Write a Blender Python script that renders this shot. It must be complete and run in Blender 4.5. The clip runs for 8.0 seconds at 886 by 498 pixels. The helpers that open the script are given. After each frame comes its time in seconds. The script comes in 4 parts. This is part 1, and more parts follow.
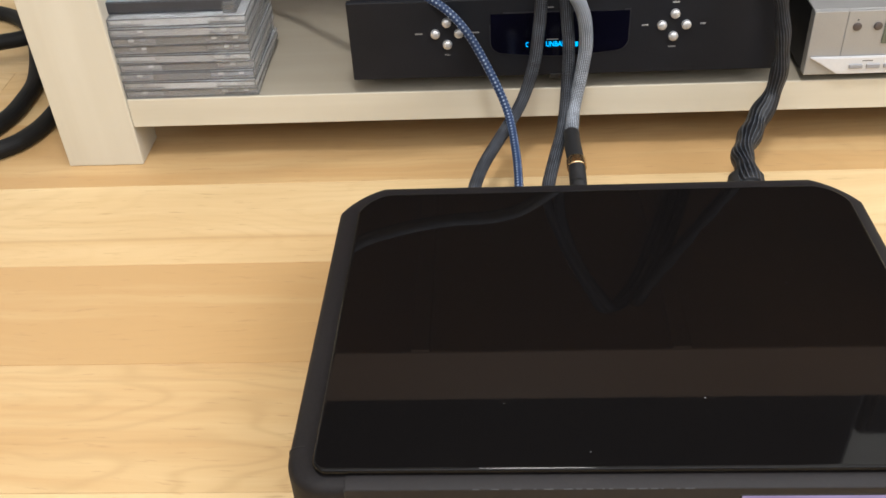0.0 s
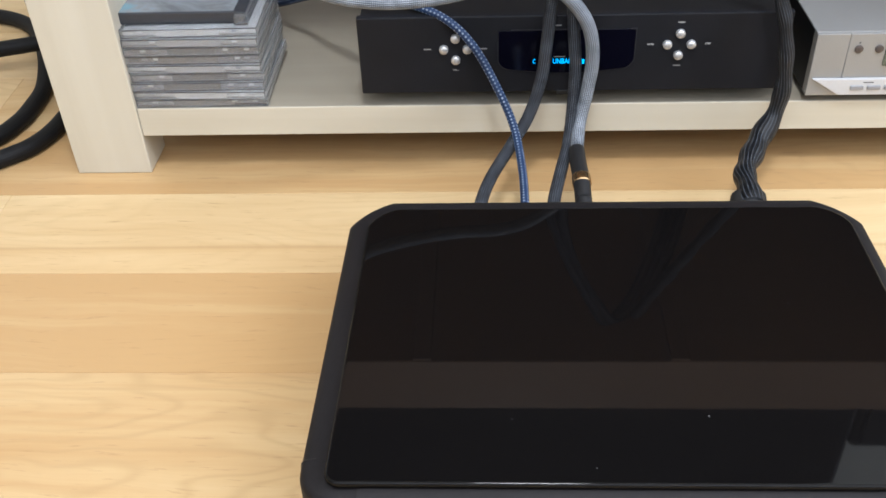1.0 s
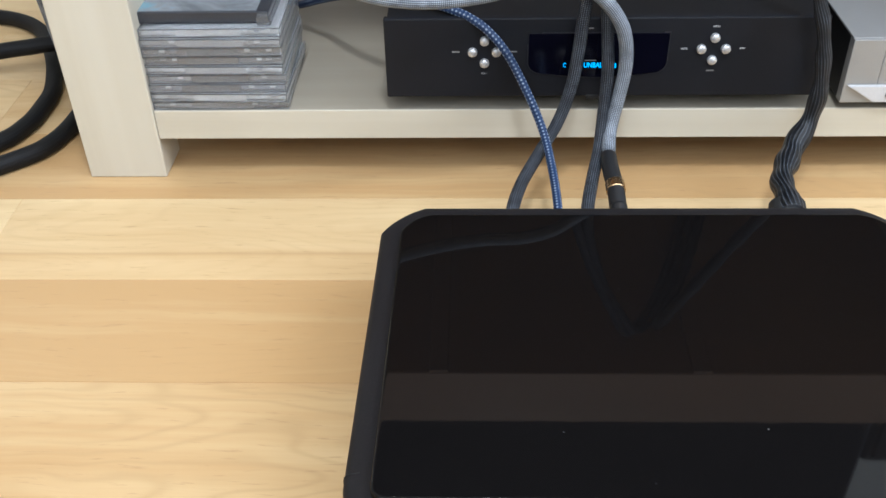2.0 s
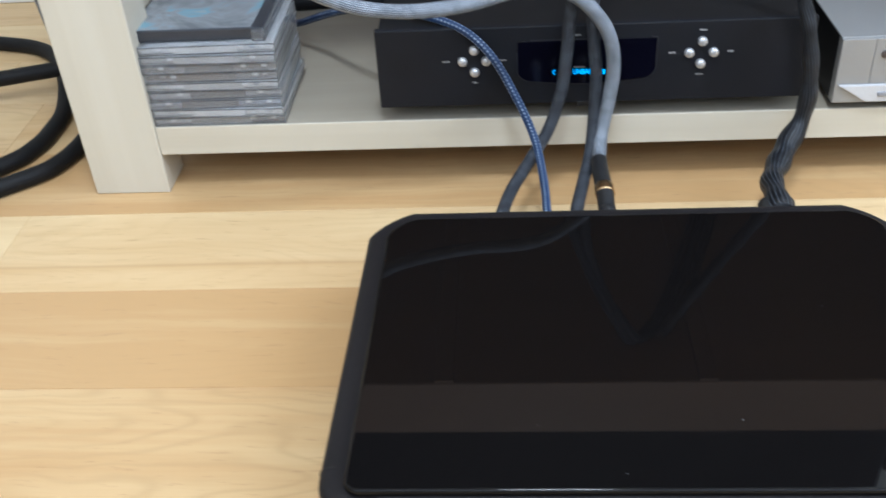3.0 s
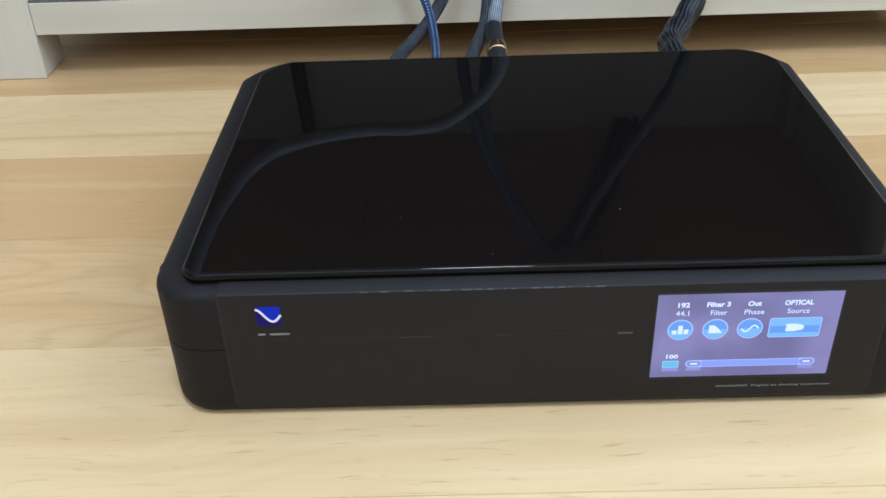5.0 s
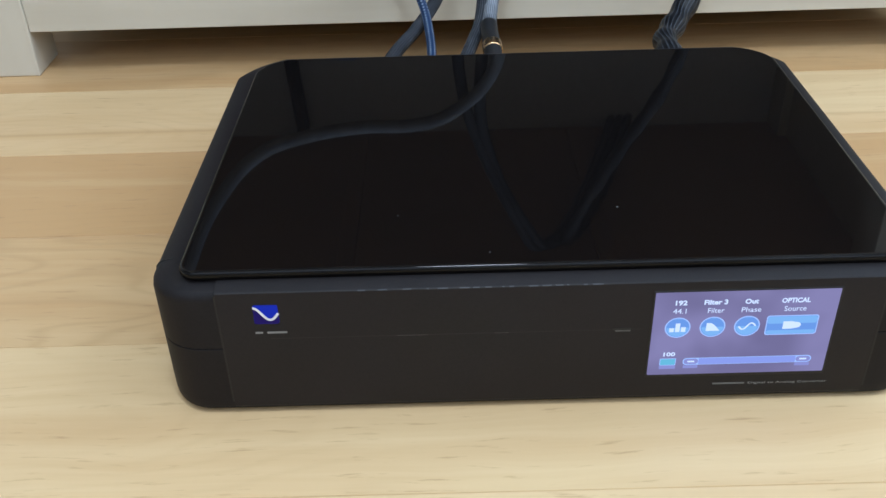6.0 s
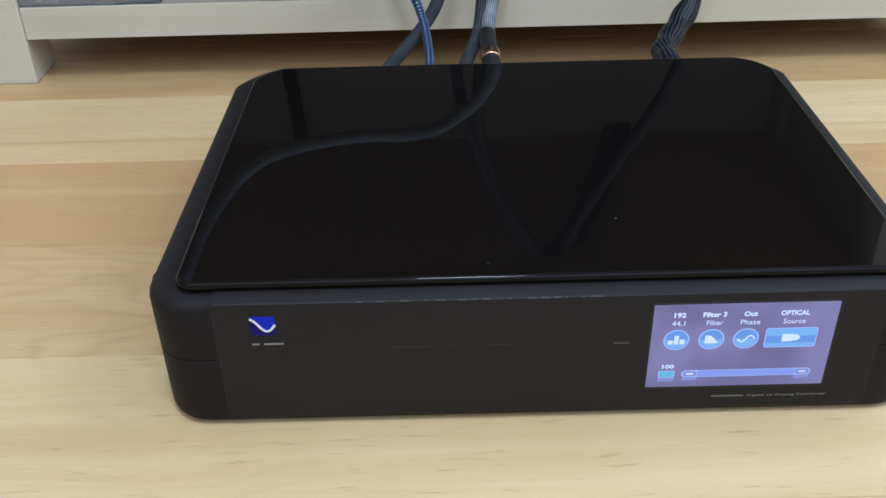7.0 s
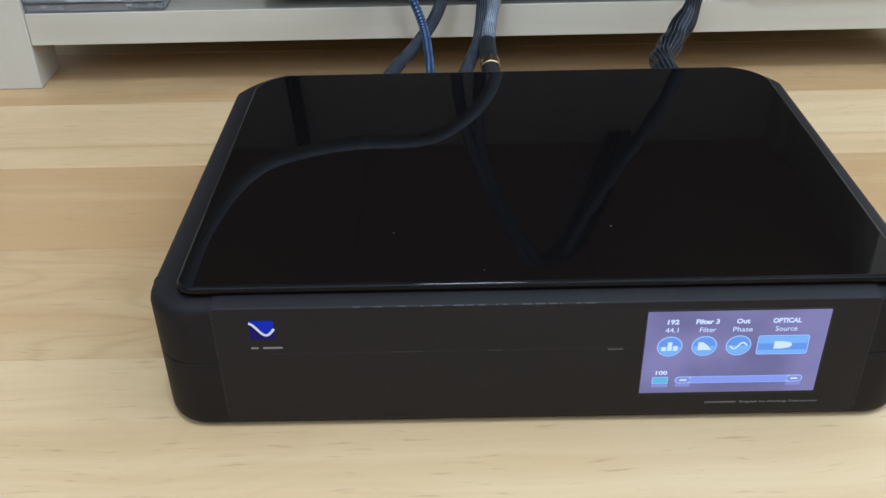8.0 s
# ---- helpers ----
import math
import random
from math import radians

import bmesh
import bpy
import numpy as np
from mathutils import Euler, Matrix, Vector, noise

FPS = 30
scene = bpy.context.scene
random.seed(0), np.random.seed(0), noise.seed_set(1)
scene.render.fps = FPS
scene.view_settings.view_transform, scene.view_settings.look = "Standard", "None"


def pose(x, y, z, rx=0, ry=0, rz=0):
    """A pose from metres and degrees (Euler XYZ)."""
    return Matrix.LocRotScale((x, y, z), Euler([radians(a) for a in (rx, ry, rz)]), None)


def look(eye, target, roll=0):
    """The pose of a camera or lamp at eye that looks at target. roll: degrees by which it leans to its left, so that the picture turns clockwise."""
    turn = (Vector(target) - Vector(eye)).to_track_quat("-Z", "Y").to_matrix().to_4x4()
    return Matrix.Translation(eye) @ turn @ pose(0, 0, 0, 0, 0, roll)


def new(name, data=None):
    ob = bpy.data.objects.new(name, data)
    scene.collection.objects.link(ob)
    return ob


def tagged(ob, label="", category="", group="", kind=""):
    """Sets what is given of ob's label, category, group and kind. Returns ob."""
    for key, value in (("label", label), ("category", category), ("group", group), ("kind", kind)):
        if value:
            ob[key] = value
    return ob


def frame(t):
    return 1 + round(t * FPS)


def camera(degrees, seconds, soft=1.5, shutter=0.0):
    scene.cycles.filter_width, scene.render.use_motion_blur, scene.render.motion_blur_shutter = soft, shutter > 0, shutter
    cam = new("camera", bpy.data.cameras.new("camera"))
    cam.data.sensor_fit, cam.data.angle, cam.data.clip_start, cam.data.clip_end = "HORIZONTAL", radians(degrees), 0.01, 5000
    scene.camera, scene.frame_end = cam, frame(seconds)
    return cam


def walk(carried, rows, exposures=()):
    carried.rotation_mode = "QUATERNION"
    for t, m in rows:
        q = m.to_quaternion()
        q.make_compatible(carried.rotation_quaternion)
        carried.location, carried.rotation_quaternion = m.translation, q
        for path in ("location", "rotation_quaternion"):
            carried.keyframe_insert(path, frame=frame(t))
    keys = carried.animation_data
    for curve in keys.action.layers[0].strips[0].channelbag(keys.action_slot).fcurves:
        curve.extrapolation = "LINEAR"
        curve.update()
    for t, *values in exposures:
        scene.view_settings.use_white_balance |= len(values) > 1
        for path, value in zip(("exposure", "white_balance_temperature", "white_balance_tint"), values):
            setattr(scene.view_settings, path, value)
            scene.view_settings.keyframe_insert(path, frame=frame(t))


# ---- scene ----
cam = camera(49.1, 8.0, shutter=0.5)
PATH = [
    (0, (0.1296, -0.3784, 0.5790), (0.0204, 1.1876, -0.6599), -3.59),
    (0.2, (0.1308, -0.3811, 0.5774), (0.0331, 1.1855, -0.6624), -2.74),
    (0.5, (0.1252, -0.3782, 0.5835), (0.0407, 1.1828, -0.6648), -2.12),
    (0.7, (0.1225, -0.3788, 0.5879), (0.0378, 1.1833, -0.6592), -2.19),
    (1, (0.1181, -0.3826, 0.5960), (0.0228, 1.1869, -0.6402), -2.44),
    (1.5, (0.0877, -0.3694, 0.5755), (0.0127, 1.2197, -0.6366), -1.54),
    (1.7, (0.0744, -0.3611, 0.5778), (0.0120, 1.2144, -0.6530), -1.37),
    (2.8, (0.0904, -0.3875, 0.5690), (-0.0271, 1.2469, -0.5780), -3.10),
    (3, (0.1172, -0.3852, 0.5643), (-0.0208, 1.2326, -0.6023), -3.93),
    (3.2, (0.1296, -0.3945, 0.5325), (-0.0030, 1.2434, -0.6065), -2.48),
    (3.5, (0.1457, -0.4095, 0.4727), (-0.0032, 1.2976, -0.5581), -2.26),
    (3.7, (0.1571, -0.4183, 0.4438), (0.0669, 1.3193, -0.5417), -2.07),
    (4, (0.1686, -0.4360, 0.4199), (0.0495, 1.2648, -0.6255), -1.59),
    (4.2, (0.1719, -0.4358, 0.4121), (0.0803, 1.2466, -0.6656), -2.06),
    (4.5, (0.1724, -0.4386, 0.4095), (0.0854, 1.2272, -0.6947), -2.37),
    (4.7, (0.1696, -0.4326, 0.4066), (0.1221, 1.2300, -0.7031), -2.09),
    (5.8, (0.1647, -0.4332, 0.4081), (0.1473, 1.2250, -0.7098), -2.01),
    (6, (0.1639, -0.4322, 0.4072), (0.1490, 1.2248, -0.7111), -1.83),
    (6.5, (0.1647, -0.4337, 0.4107), (0.1489, 1.2273, -0.7036), -1.95),
    (7, (0.1638, -0.4284, 0.4084), (0.1542, 1.2366, -0.7006), -1.60),
    (7.5, (0.1670, -0.4374, 0.4155), (0.1551, 1.2297, -0.6910), -1.58),
    (8, (0.1670, -0.4349, 0.4129), (0.1525, 1.2363, -0.6854), -1.34),
]
EXPOSURES = [
    (0.0, 0.44, 6230, 11), (0.5, 0.44, 6180, 11), (1.0, 0.47, 5680, 10), (1.5, 0.49, 5570, 9), (3.0, 0.43, 5220, 7), (3.5, 0.43, 5220, 7),
    (4.0, 0.52, 5060, 5), (4.5, 0.30, 5060, 5), (5.0, 0.09, 5060, 5), (6.0, -0.07, 5110, 6), (7.0, -0.11, 5060, 6), (8.0, -0.11, 5010, 6),
]
walk(cam, [(t, look(eye, target, roll)) for t, eye, target, roll in PATH], EXPOSURES)

# ---- world, daylight, exposure ----
world = bpy.data.worlds.new("world")
scene.world = world
world.use_nodes = True
wn = world.node_tree.nodes
sky = wn.new("ShaderNodeTexSky")
sky.sky_type, sky.sun_disc, sky.sun_elevation, sky.sun_rotation = "NISHITA", False, radians(38), radians(120)
world.node_tree.links.new(sky.outputs[0], wn["Background"].inputs[0])
wn["Background"].inputs[1].default_value = 0.10


def window_light(name, size_x, size_y, power, color, m):
    d = bpy.data.lights.new(name, "AREA")
    d.shape, d.size, d.size_y, d.energy, d.color = "RECTANGLE", size_x, size_y, power, color
    ob = new(name, d)
    ob.matrix_world = m
    return ob


# daylight entering by the two windows: one in the right wall, one behind the camera
window_light("daylight_east", 1.6, 1.4, 27.0, (0.97, 0.985, 1.0), look((1.73, 0.15, 1.70), (0.3, 0.15, 1.3)))
window_light("daylight_south", 2.6, 1.4, 23.0, (1.0, 0.97, 0.93), look((0.1, -1.07, 1.70), (0.1, 0.66, 1.5)))

# the round ceiling lamp above the floor in front of the cabinet
LAMP_X, LAMP_Y = 0.20, -0.45
lamp_light = bpy.data.lights.new("ceiling_light", "AREA")
lamp_light.shape, lamp_light.size, lamp_light.energy, lamp_light.color = "DISK", 0.36, 24.0, (1.0, 0.965, 0.91)
new("ceiling_light", lamp_light).matrix_world = look((LAMP_X, LAMP_Y, 2.372), (LAMP_X, LAMP_Y + 0.0001, 0.0))


# ---- materials ----
class Mat:
    """A small wrapper round a Principled node material."""

    def __init__(self, name, color=(0.5, 0.5, 0.5), rough=0.5, metal=0.0, spec=0.5):
        self.m = bpy.data.materials.new(name)
        self.m.use_nodes = True
        self.t = self.m.node_tree
        self.p = self.t.nodes["Principled BSDF"]
        self.set("Base Color", (*color, 1)), self.set("Roughness", rough), self.set("Metallic", metal)
        self.set("Specular IOR Level", spec)

    def set(self, key, value):
        self.p.inputs[key].default_value = value

    def n(self, kind, **values):
        node = self.t.nodes.new(kind)
        for k, v in values.items():
            setattr(node, k, v)
        return node

    def link(self, a, b):
        self.t.links.new(a, b)

    def math(self, op, a, b=0.0):
        node = self.n("ShaderNodeMath", operation=op)
        for i, v in enumerate((a, b)):
            if isinstance(v, (int, float)):
                node.inputs[i].default_value = v
            else:
                self.link(v, node.inputs[i])
        return node.outputs[0]

    def coords(self, kind="Object", scale=(1, 1, 1)):
        tc, mp = self.n("ShaderNodeTexCoord"), self.n("ShaderNodeMapping")
        self.link(tc.outputs[kind], mp.inputs["Vector"])
        mp.inputs["Scale"].default_value = scale
        return mp.outputs[0]

    def noise(self, vec, scale=5.0, detail=3.0, rough=0.5, distort=0.0):
        node = self.n("ShaderNodeTexNoise")
        self.link(vec, node.inputs["Vector"])
        node.inputs["Scale"].default_value, node.inputs["Detail"].default_value = scale, detail
        node.inputs["Roughness"].default_value, node.inputs["Distortion"].default_value = rough, distort
        return node.outputs["Fac"]

    def ramp(self, fac, stops):
        node = self.n("ShaderNodeValToRGB")
        self.link(fac, node.inputs[0])
        el = node.color_ramp.elements
        while len(el) < len(stops):
            el.new(0.5)
        for e, (pos, col) in zip(el, stops):
            e.position = pos
            e.color = (*col, 1) if len(col) == 3 else col
        return node.outputs[0]

    def mix(self, fac, a, b, blend="MIX"):
        node = self.n("ShaderNodeMix", data_type="RGBA", blend_type=blend)
        for i, v in ((0, fac), (6, a), (7, b)):
            if isinstance(v, (int, float)):
                node.inputs[i].default_value = v
            elif isinstance(v, tuple):
                node.inputs[i].default_value = (*v, 1)
            else:
                self.link(v, node.inputs[i])
        return node.outputs[2]

    def bump(self, height, strength=0.2, distance=0.001):
        node = self.n("ShaderNodeBump")
        node.inputs["Strength"].default_value, node.inputs["Distance"].default_value = strength, distance
        self.link(height, node.inputs["Height"])
        self.link(node.outputs[0], self.p.inputs["Normal"])

    def color(self, socket):
        self.link(socket, self.p.inputs["Base Color"])

    def rough(self, fac, lo, hi):
        node = self.n("ShaderNodeMapRange")
        self.link(fac, node.inputs[0])
        node.inputs["To Min"].default_value, node.inputs["To Max"].default_value = lo, hi
        self.link(node.outputs[0], self.p.inputs["Roughness"])


def plain(name, color, rough=0.5, metal=0.0, spec=0.5, vary=0.12, scale=60.0, bump=0.05):
    """A surface of one colour with fine mottling at two scales."""
    a = Mat(name, color, rough, metal, spec)
    v = a.coords()
    fine, broad = a.noise(v, scale * 6, 2), a.noise(v, scale * 0.15, 3)
    f = a.math("ADD", a.math("MULTIPLY", fine, 0.5), a.math("MULTIPLY", broad, 0.5))
    lo, hi = tuple(c * (1 - vary) for c in color), tuple(min(1, c * (1 + vary)) for c in color)
    a.color(a.ramp(f, [(0.3, lo), (0.7, hi)]))
    a.rough(broad, rough * 0.85, min(1, rough * 1.15))
    if bump:
        a.bump(fine, bump, 0.0006)
    return a.m


def glow(name, color, strength=1.0):
    m = bpy.data.materials.new(name)
    m.use_nodes = True
    m.node_tree.nodes.remove(m.node_tree.nodes["Principled BSDF"])
    e = m.node_tree.nodes.new("ShaderNodeEmission")
    e.inputs[0].default_value, e.inputs[1].default_value = (*color, 1), strength
    m.node_tree.links.new(e.outputs[0], m.node_tree.nodes["Material Output"].inputs[0])
    return m


def backlit(name, low, high):
    """A lit screen whose backlight is a little uneven."""
    a = Mat(name)
    a.t.nodes.remove(a.p)
    e = a.n("ShaderNodeEmission")
    a.link(a.ramp(a.noise(a.coords(), 22.0, 2), [(0.36, low), (0.64, high)]), e.inputs[0])
    a.link(e.outputs[0], a.t.nodes["Material Output"].inputs[0])
    return a.m


def plank_material():
    a = Mat("laminate_oak", rough=0.4, spec=0.30)
    info = a.n("ShaderNodeObjectInfo")
    tc = a.n("ShaderNodeTexCoord")
    shift = a.n("ShaderNodeCombineXYZ")
    a.link(a.math("MULTIPLY", info.outputs["Random"], 37.0), shift.inputs[0])
    a.link(a.math("MULTIPLY", info.outputs["Random"], 11.0), shift.inputs[1])
    add = a.n("ShaderNodeVectorMath", operation="ADD")
    a.link(tc.outputs["Object"], add.inputs[0]), a.link(shift.outputs[0], add.inputs[1])

    def scaled(s):
        mp = a.n("ShaderNodeMapping")
        mp.inputs["Scale"].default_value = s
        a.link(add.outputs[0], mp.inputs["Vector"])
        return mp.outputs[0]

    tone = a.n("ShaderNodeSeparateColor")
    a.link(info.outputs["Color"], tone.inputs[0])
    # the grain wanders: shift the lookup sideways by slow noise
    wob = a.math("ADD", a.math("MULTIPLY", a.math("SUBTRACT", a.noise(scaled((3.0, 7, 1)), 1.0, 2), 0.5), 0.040), a.math("MULTIPLY", a.math("SUBTRACT", a.noise(scaled((14, 30, 1)), 1.0, 1), 0.5), 0.006))
    off = a.n("ShaderNodeCombineXYZ")
    a.link(wob, off.inputs[1])
    bent = a.n("ShaderNodeVectorMath", operation="ADD")
    a.link(add.outputs[0], bent.inputs[0]), a.link(off.outputs[0], bent.inputs[1])

    def wavy(s):
        mp = a.n("ShaderNodeMapping")
        mp.inputs["Scale"].default_value = s
        a.link(bent.outputs[0], mp.inputs["Vector"])
        return mp.outputs[0]

    cells = a.n("ShaderNodeTexVoronoi", feature="SMOOTH_F1", voronoi_dimensions="2D")
    cells.inputs["Scale"].default_value, cells.inputs["Smoothness"].default_value = 1.0, 0.35
    a.link(wavy((1.7, 9.0, 1)), cells.inputs["Vector"])
    warp = a.math("ADD", cells.outputs["Distance"], a.math("MULTIPLY", a.noise(scaled((5, 16, 1)), 1.0, 2, 0.5), 0.35))
    ring = a.math("ADD", a.math("MULTIPLY", a.math("SINE", a.math("MULTIPLY", warp, 74.0)), 0.5), 0.5)
    ring = a.math("POWER", ring, 4.0)
    where = a.ramp(a.noise(scaled((2.0, 5, 1)), 1.0, 1), [(0.36, (0, 0, 0)), (0.54, (1, 1, 1))])
    fibre = a.noise(wavy((26, 270, 1)), 1.0, 4, 0.6)
    streak = a.noise(wavy((1.8, 46, 1)), 1.0, 5, 0.62)
    broad = a.noise(wavy((2.2, 9, 1)), 1.0, 2, 0.5)
    light, dark = (0.685, 0.520, 0.285), (0.500, 0.313, 0.138)
    level = a.math("ADD", a.math("MULTIPLY", a.math("SUBTRACT", streak, 0.5), 1.15), a.math("MULTIPLY", a.math("SUBTRACT", broad, 0.5), 1.1))
    level = a.math("ADD", level, tone.outputs[0])
    base = a.ramp(level, [(0.0, light), (1.0, dark)])
    mask = a.math("MULTIPLY", a.math("MULTIPLY", ring, where), a.math("MULTIPLY", tone.outputs[1], 0.40))
    base = a.mix(mask, base, (0.42, 0.275, 0.125))
    pore = a.ramp(fibre, [(0.29, (1, 1, 1)), (0.40, (0, 0, 0))])
    base = a.mix(a.math("MULTIPLY", pore, 0.50), base, (0.36, 0.215, 0.10))
    place = a.n("ShaderNodeSeparateXYZ")
    a.link(tc.outputs["Object"], place.inputs[0])
    away = a.math("SUBTRACT", a.math("ADD", place.outputs[1], a.math("MULTIPLY", wob, 0.05)), a.math("MULTIPLY", tone.outputs[2], 0.1352))
    line = a.ramp(a.math("ABSOLUTE", away), [(0.0012, (1, 1, 1)), (0.0030, (0, 0, 0))])
    base = a.mix(a.math("MULTIPLY", line, 0.45), base, (0.40, 0.235, 0.105))
    strip = a.math("MULTIPLY", a.math("LESS_THAN", away, 0.0), a.math("LESS_THAN", tone.outputs[2], 1.0))
    base = a.mix(a.math("MULTIPLY", strip, 0.30), base, (0.56, 0.36, 0.165))
    a.color(base)
    a.rough(streak, 0.30, 0.46)
    a.bump(fibre, 0.06, 0.0004)
    return a.m


def cabinet_material(name, along, tint=(1, 1, 1)):
    """Cream wood-effect laminate with a faint grain; along: the axis that the grain follows."""
    a = Mat(name, rough=0.45, spec=0.4)
    s = [45.0, 45.0, 45.0]
    s[along] = 2.2
    v = a.coords(scale=tuple(s))
    g, w = a.noise(v, 1.0, 4, 0.55), a.noise(a.coords(scale=tuple(x * 0.12 for x in s)), 1.0, 2)
    f = a.math("ADD", a.math("MULTIPLY", g, 0.42), a.math("MULTIPLY", w, 0.58))
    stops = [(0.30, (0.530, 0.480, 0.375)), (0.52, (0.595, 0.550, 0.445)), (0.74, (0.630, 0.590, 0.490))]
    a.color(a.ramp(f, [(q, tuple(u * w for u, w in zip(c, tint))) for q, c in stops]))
    a.bump(g, 0.08, 0.0004)
    return a.m


def braid_material(name, dark, light, turns, pitch, amount=0.5, rough=0.45, bump=0.5, spec=0.5, strands=False, sharp=1.6):
    """Woven sleeving: crossing strands, u along the cable in metres and v round it."""
    a = Mat(name, dark, rough, 0.0, spec)
    uv = a.n("ShaderNodeUVMap")
    s = a.n("ShaderNodeSeparateXYZ")
    a.link(uv.outputs[0], s.inputs[0])
    u, v = a.math("MULTIPLY", s.outputs[0], 2 * math.pi / pitch), a.math("MULTIPLY", s.outputs[1], 2 * math.pi * turns)
    one, two = a.math("SINE", a.math("ADD", u, v)), a.math("SINE", a.math("SUBTRACT", u, v))
    w = a.math("MULTIPLY", one, two)
    if strands:   # strands that run along the sleeve and lean round it, pulled into waves
        lean = a.math("ADD", a.math("MULTIPLY", u, 0.10), a.math("MULTIPLY", a.math("SINE", a.math("MULTIPLY", s.outputs[0], 165.0)), 0.8))
        w = a.math("ADD", a.math("MULTIPLY", a.math("SINE", a.math("ADD", v, lean)), 0.85), a.math("MULTIPLY", w, 0.15))
    f = a.math("ADD", a.math("MULTIPLY", w, 0.5), 0.5)
    wear = a.noise(a.coords(), 90, 3)
    f2 = a.math("MULTIPLY", a.math("POWER", f, sharp), a.math("ADD", wear, amount))
    a.color(a.ramp(f2, [(0.15, dark), (0.75, light)]))
    a.bump(f, bump, 0.0012)
    return a.m


def clear_plastic():
    a = Mat("clear_polystyrene", (0.94, 0.955, 0.97), 0.06, 0.0, 0.5)
    a.set("Transmission Weight", 0.92), a.set("IOR", 1.3)
    s = a.noise(a.coords(scale=(1, 1, 3)), 160, 3)
    a.rough(s, 0.04, 0.22)
    return a.m


def glass_top():
    a = Mat("black_glass", (0.0040, 0.0035, 0.0035), 0.05, 0.0, 0.19)
    d = a.noise(a.coords(), 14, 4)
    a.rough(d, 0.012, 0.042)
    cells = a.n("ShaderNodeTexVoronoi")
    a.link(a.coords(), cells.inputs["Vector"])
    cells.inputs["Scale"].default_value = 75.0
    pick = a.n("ShaderNodeSeparateColor")
    a.link(cells.outputs["Color"], pick.inputs[0])
    size = a.math("MULTIPLY", a.math("GREATER_THAN", pick.outputs[0], 0.86), a.math("MULTIPLY", pick.outputs[1], 0.055))
    dust = a.math("LESS_THAN", cells.outputs["Distance"], size)
    a.color(a.mix(a.math("MULTIPLY", dust, 0.7), (0.0040, 0.0035, 0.0035), (0.12, 0.12, 0.12)))
    return a.m


PLANK = plank_material()
SUBFLOOR = plain("subfloor", (0.22, 0.14, 0.07), 0.8)
WALL = plain("wall_paint", (0.74, 0.74, 0.70), 0.85, scale=30, vary=0.03)
CEILING = plain("ceiling_paint", (0.82, 0.82, 0.80), 0.9, scale=30, vary=0.02)
WHITE = plain("white_lacquer", (0.78, 0.78, 0.76), 0.4, vary=0.03)
LEG = cabinet_material("cream_laminate_upright", 2)
BOARD = cabinet_material("cream_laminate_board", 0)
# the cream laminate tinted down to about 0.6 for the shelf
SHELFTOP = cabinet_material("darker_laminate_shelf", 0, (0.60, 0.58, 0.56))
TOPBOARD = cabinet_material("brown_laminate_board", 0, (0.84, 0.62, 0.51))
BACKBOARD = plain("hardboard", (0.55, 0.55, 0.56), 0.7, scale=40)
SHELL = plain("charcoal_shell", (0.0124, 0.0109, 0.0115), 0.57, spec=0.16, vary=0.25, scale=90, bump=0.10)
PANEL = plain("charcoal_panel", (0.0132, 0.0114, 0.0122), 0.52, spec=0.23, vary=0.2, scale=120, bump=0.06)
GLASS = glass_top()
GROOVE = plain("groove_black", (0.006, 0.006, 0.006), 0.6)
RUBBER = plain("black_rubber", (0.015, 0.015, 0.015), 0.75)
AMP = plain("black_anodised", (0.0100, 0.0108, 0.0140), 0.5, spec=0.2, vary=0.2, scale=150, bump=0.05)
AMPTOP = plain("black_steel", (0.007, 0.007, 0.008), 0.55, spec=0.3, vary=0.2, scale=150, bump=0.12)
RIM = plain("glossy_rim", (0.018, 0.018, 0.021), 0.28, vary=0.1, bump=0)
WINDOWPANE = plain("display_window", (0.0022, 0.0022, 0.0065), 0.10, vary=0.1, bump=0)
CHROME = plain("satin_chrome", (0.58, 0.58, 0.59), 0.34, 0.6, vary=0.05, bump=0)
SILVER = plain("silver_paint", (0.33, 0.33, 0.325), 0.42, 0.35, vary=0.06, scale=140, bump=0.06)
SILVERLIP = plain("pale_silver", (0.58, 0.585, 0.60), 0.35, 0.1, vary=0.05, bump=0.03)
GREYKEY = plain("grey_key", (0.27, 0.27, 0.28), 0.45)
KNOB = plain("dark_socket", (0.07, 0.055, 0.05), 0.4)
LCD = plain("lcd_window", (0.10, 0.115, 0.085), 0.15, vary=0.1, bump=0)
PRINT = plain("white_print", (0.42, 0.42, 0.42), 0.6, vary=0.05, bump=0)
PRINTMID = plain("pale_print", (0.22, 0.22, 0.22), 0.6, vary=0.08, bump=0)
PRINTDIM = plain("grey_print", (0.12, 0.12, 0.12), 0.6, vary=0.1, bump=0)
BADGE = glow("lit_blue_badge", (0.022, 0.030, 0.34))
# pale colour that paints the highlight on the converter's front crease
GLINT = plain("edge_glint", (0.024, 0.024, 0.028), 0.4, vary=0.3, bump=0)
BADGELOW = glow("lit_violet_badge", (0.022, 0.012, 0.085))
BADGELINE = plain("white_badge_line", (0.75, 0.76, 0.82), 0.35, vary=0.03, bump=0)
CLEAR = clear_plastic()
TRAYS = [plain("case_insert", c, 0.5, vary=0.3, scale=160) for c in
         ((0.13, 0.13, 0.14), (0.44, 0.44, 0.45), (0.26, 0.255, 0.25), (0.68, 0.69, 0.70), (0.17, 0.15, 0.14), (0.34, 0.36, 0.41))]
DARKCASE = plain("dark_case", (0.035, 0.038, 0.046), 0.4, vary=0.15)
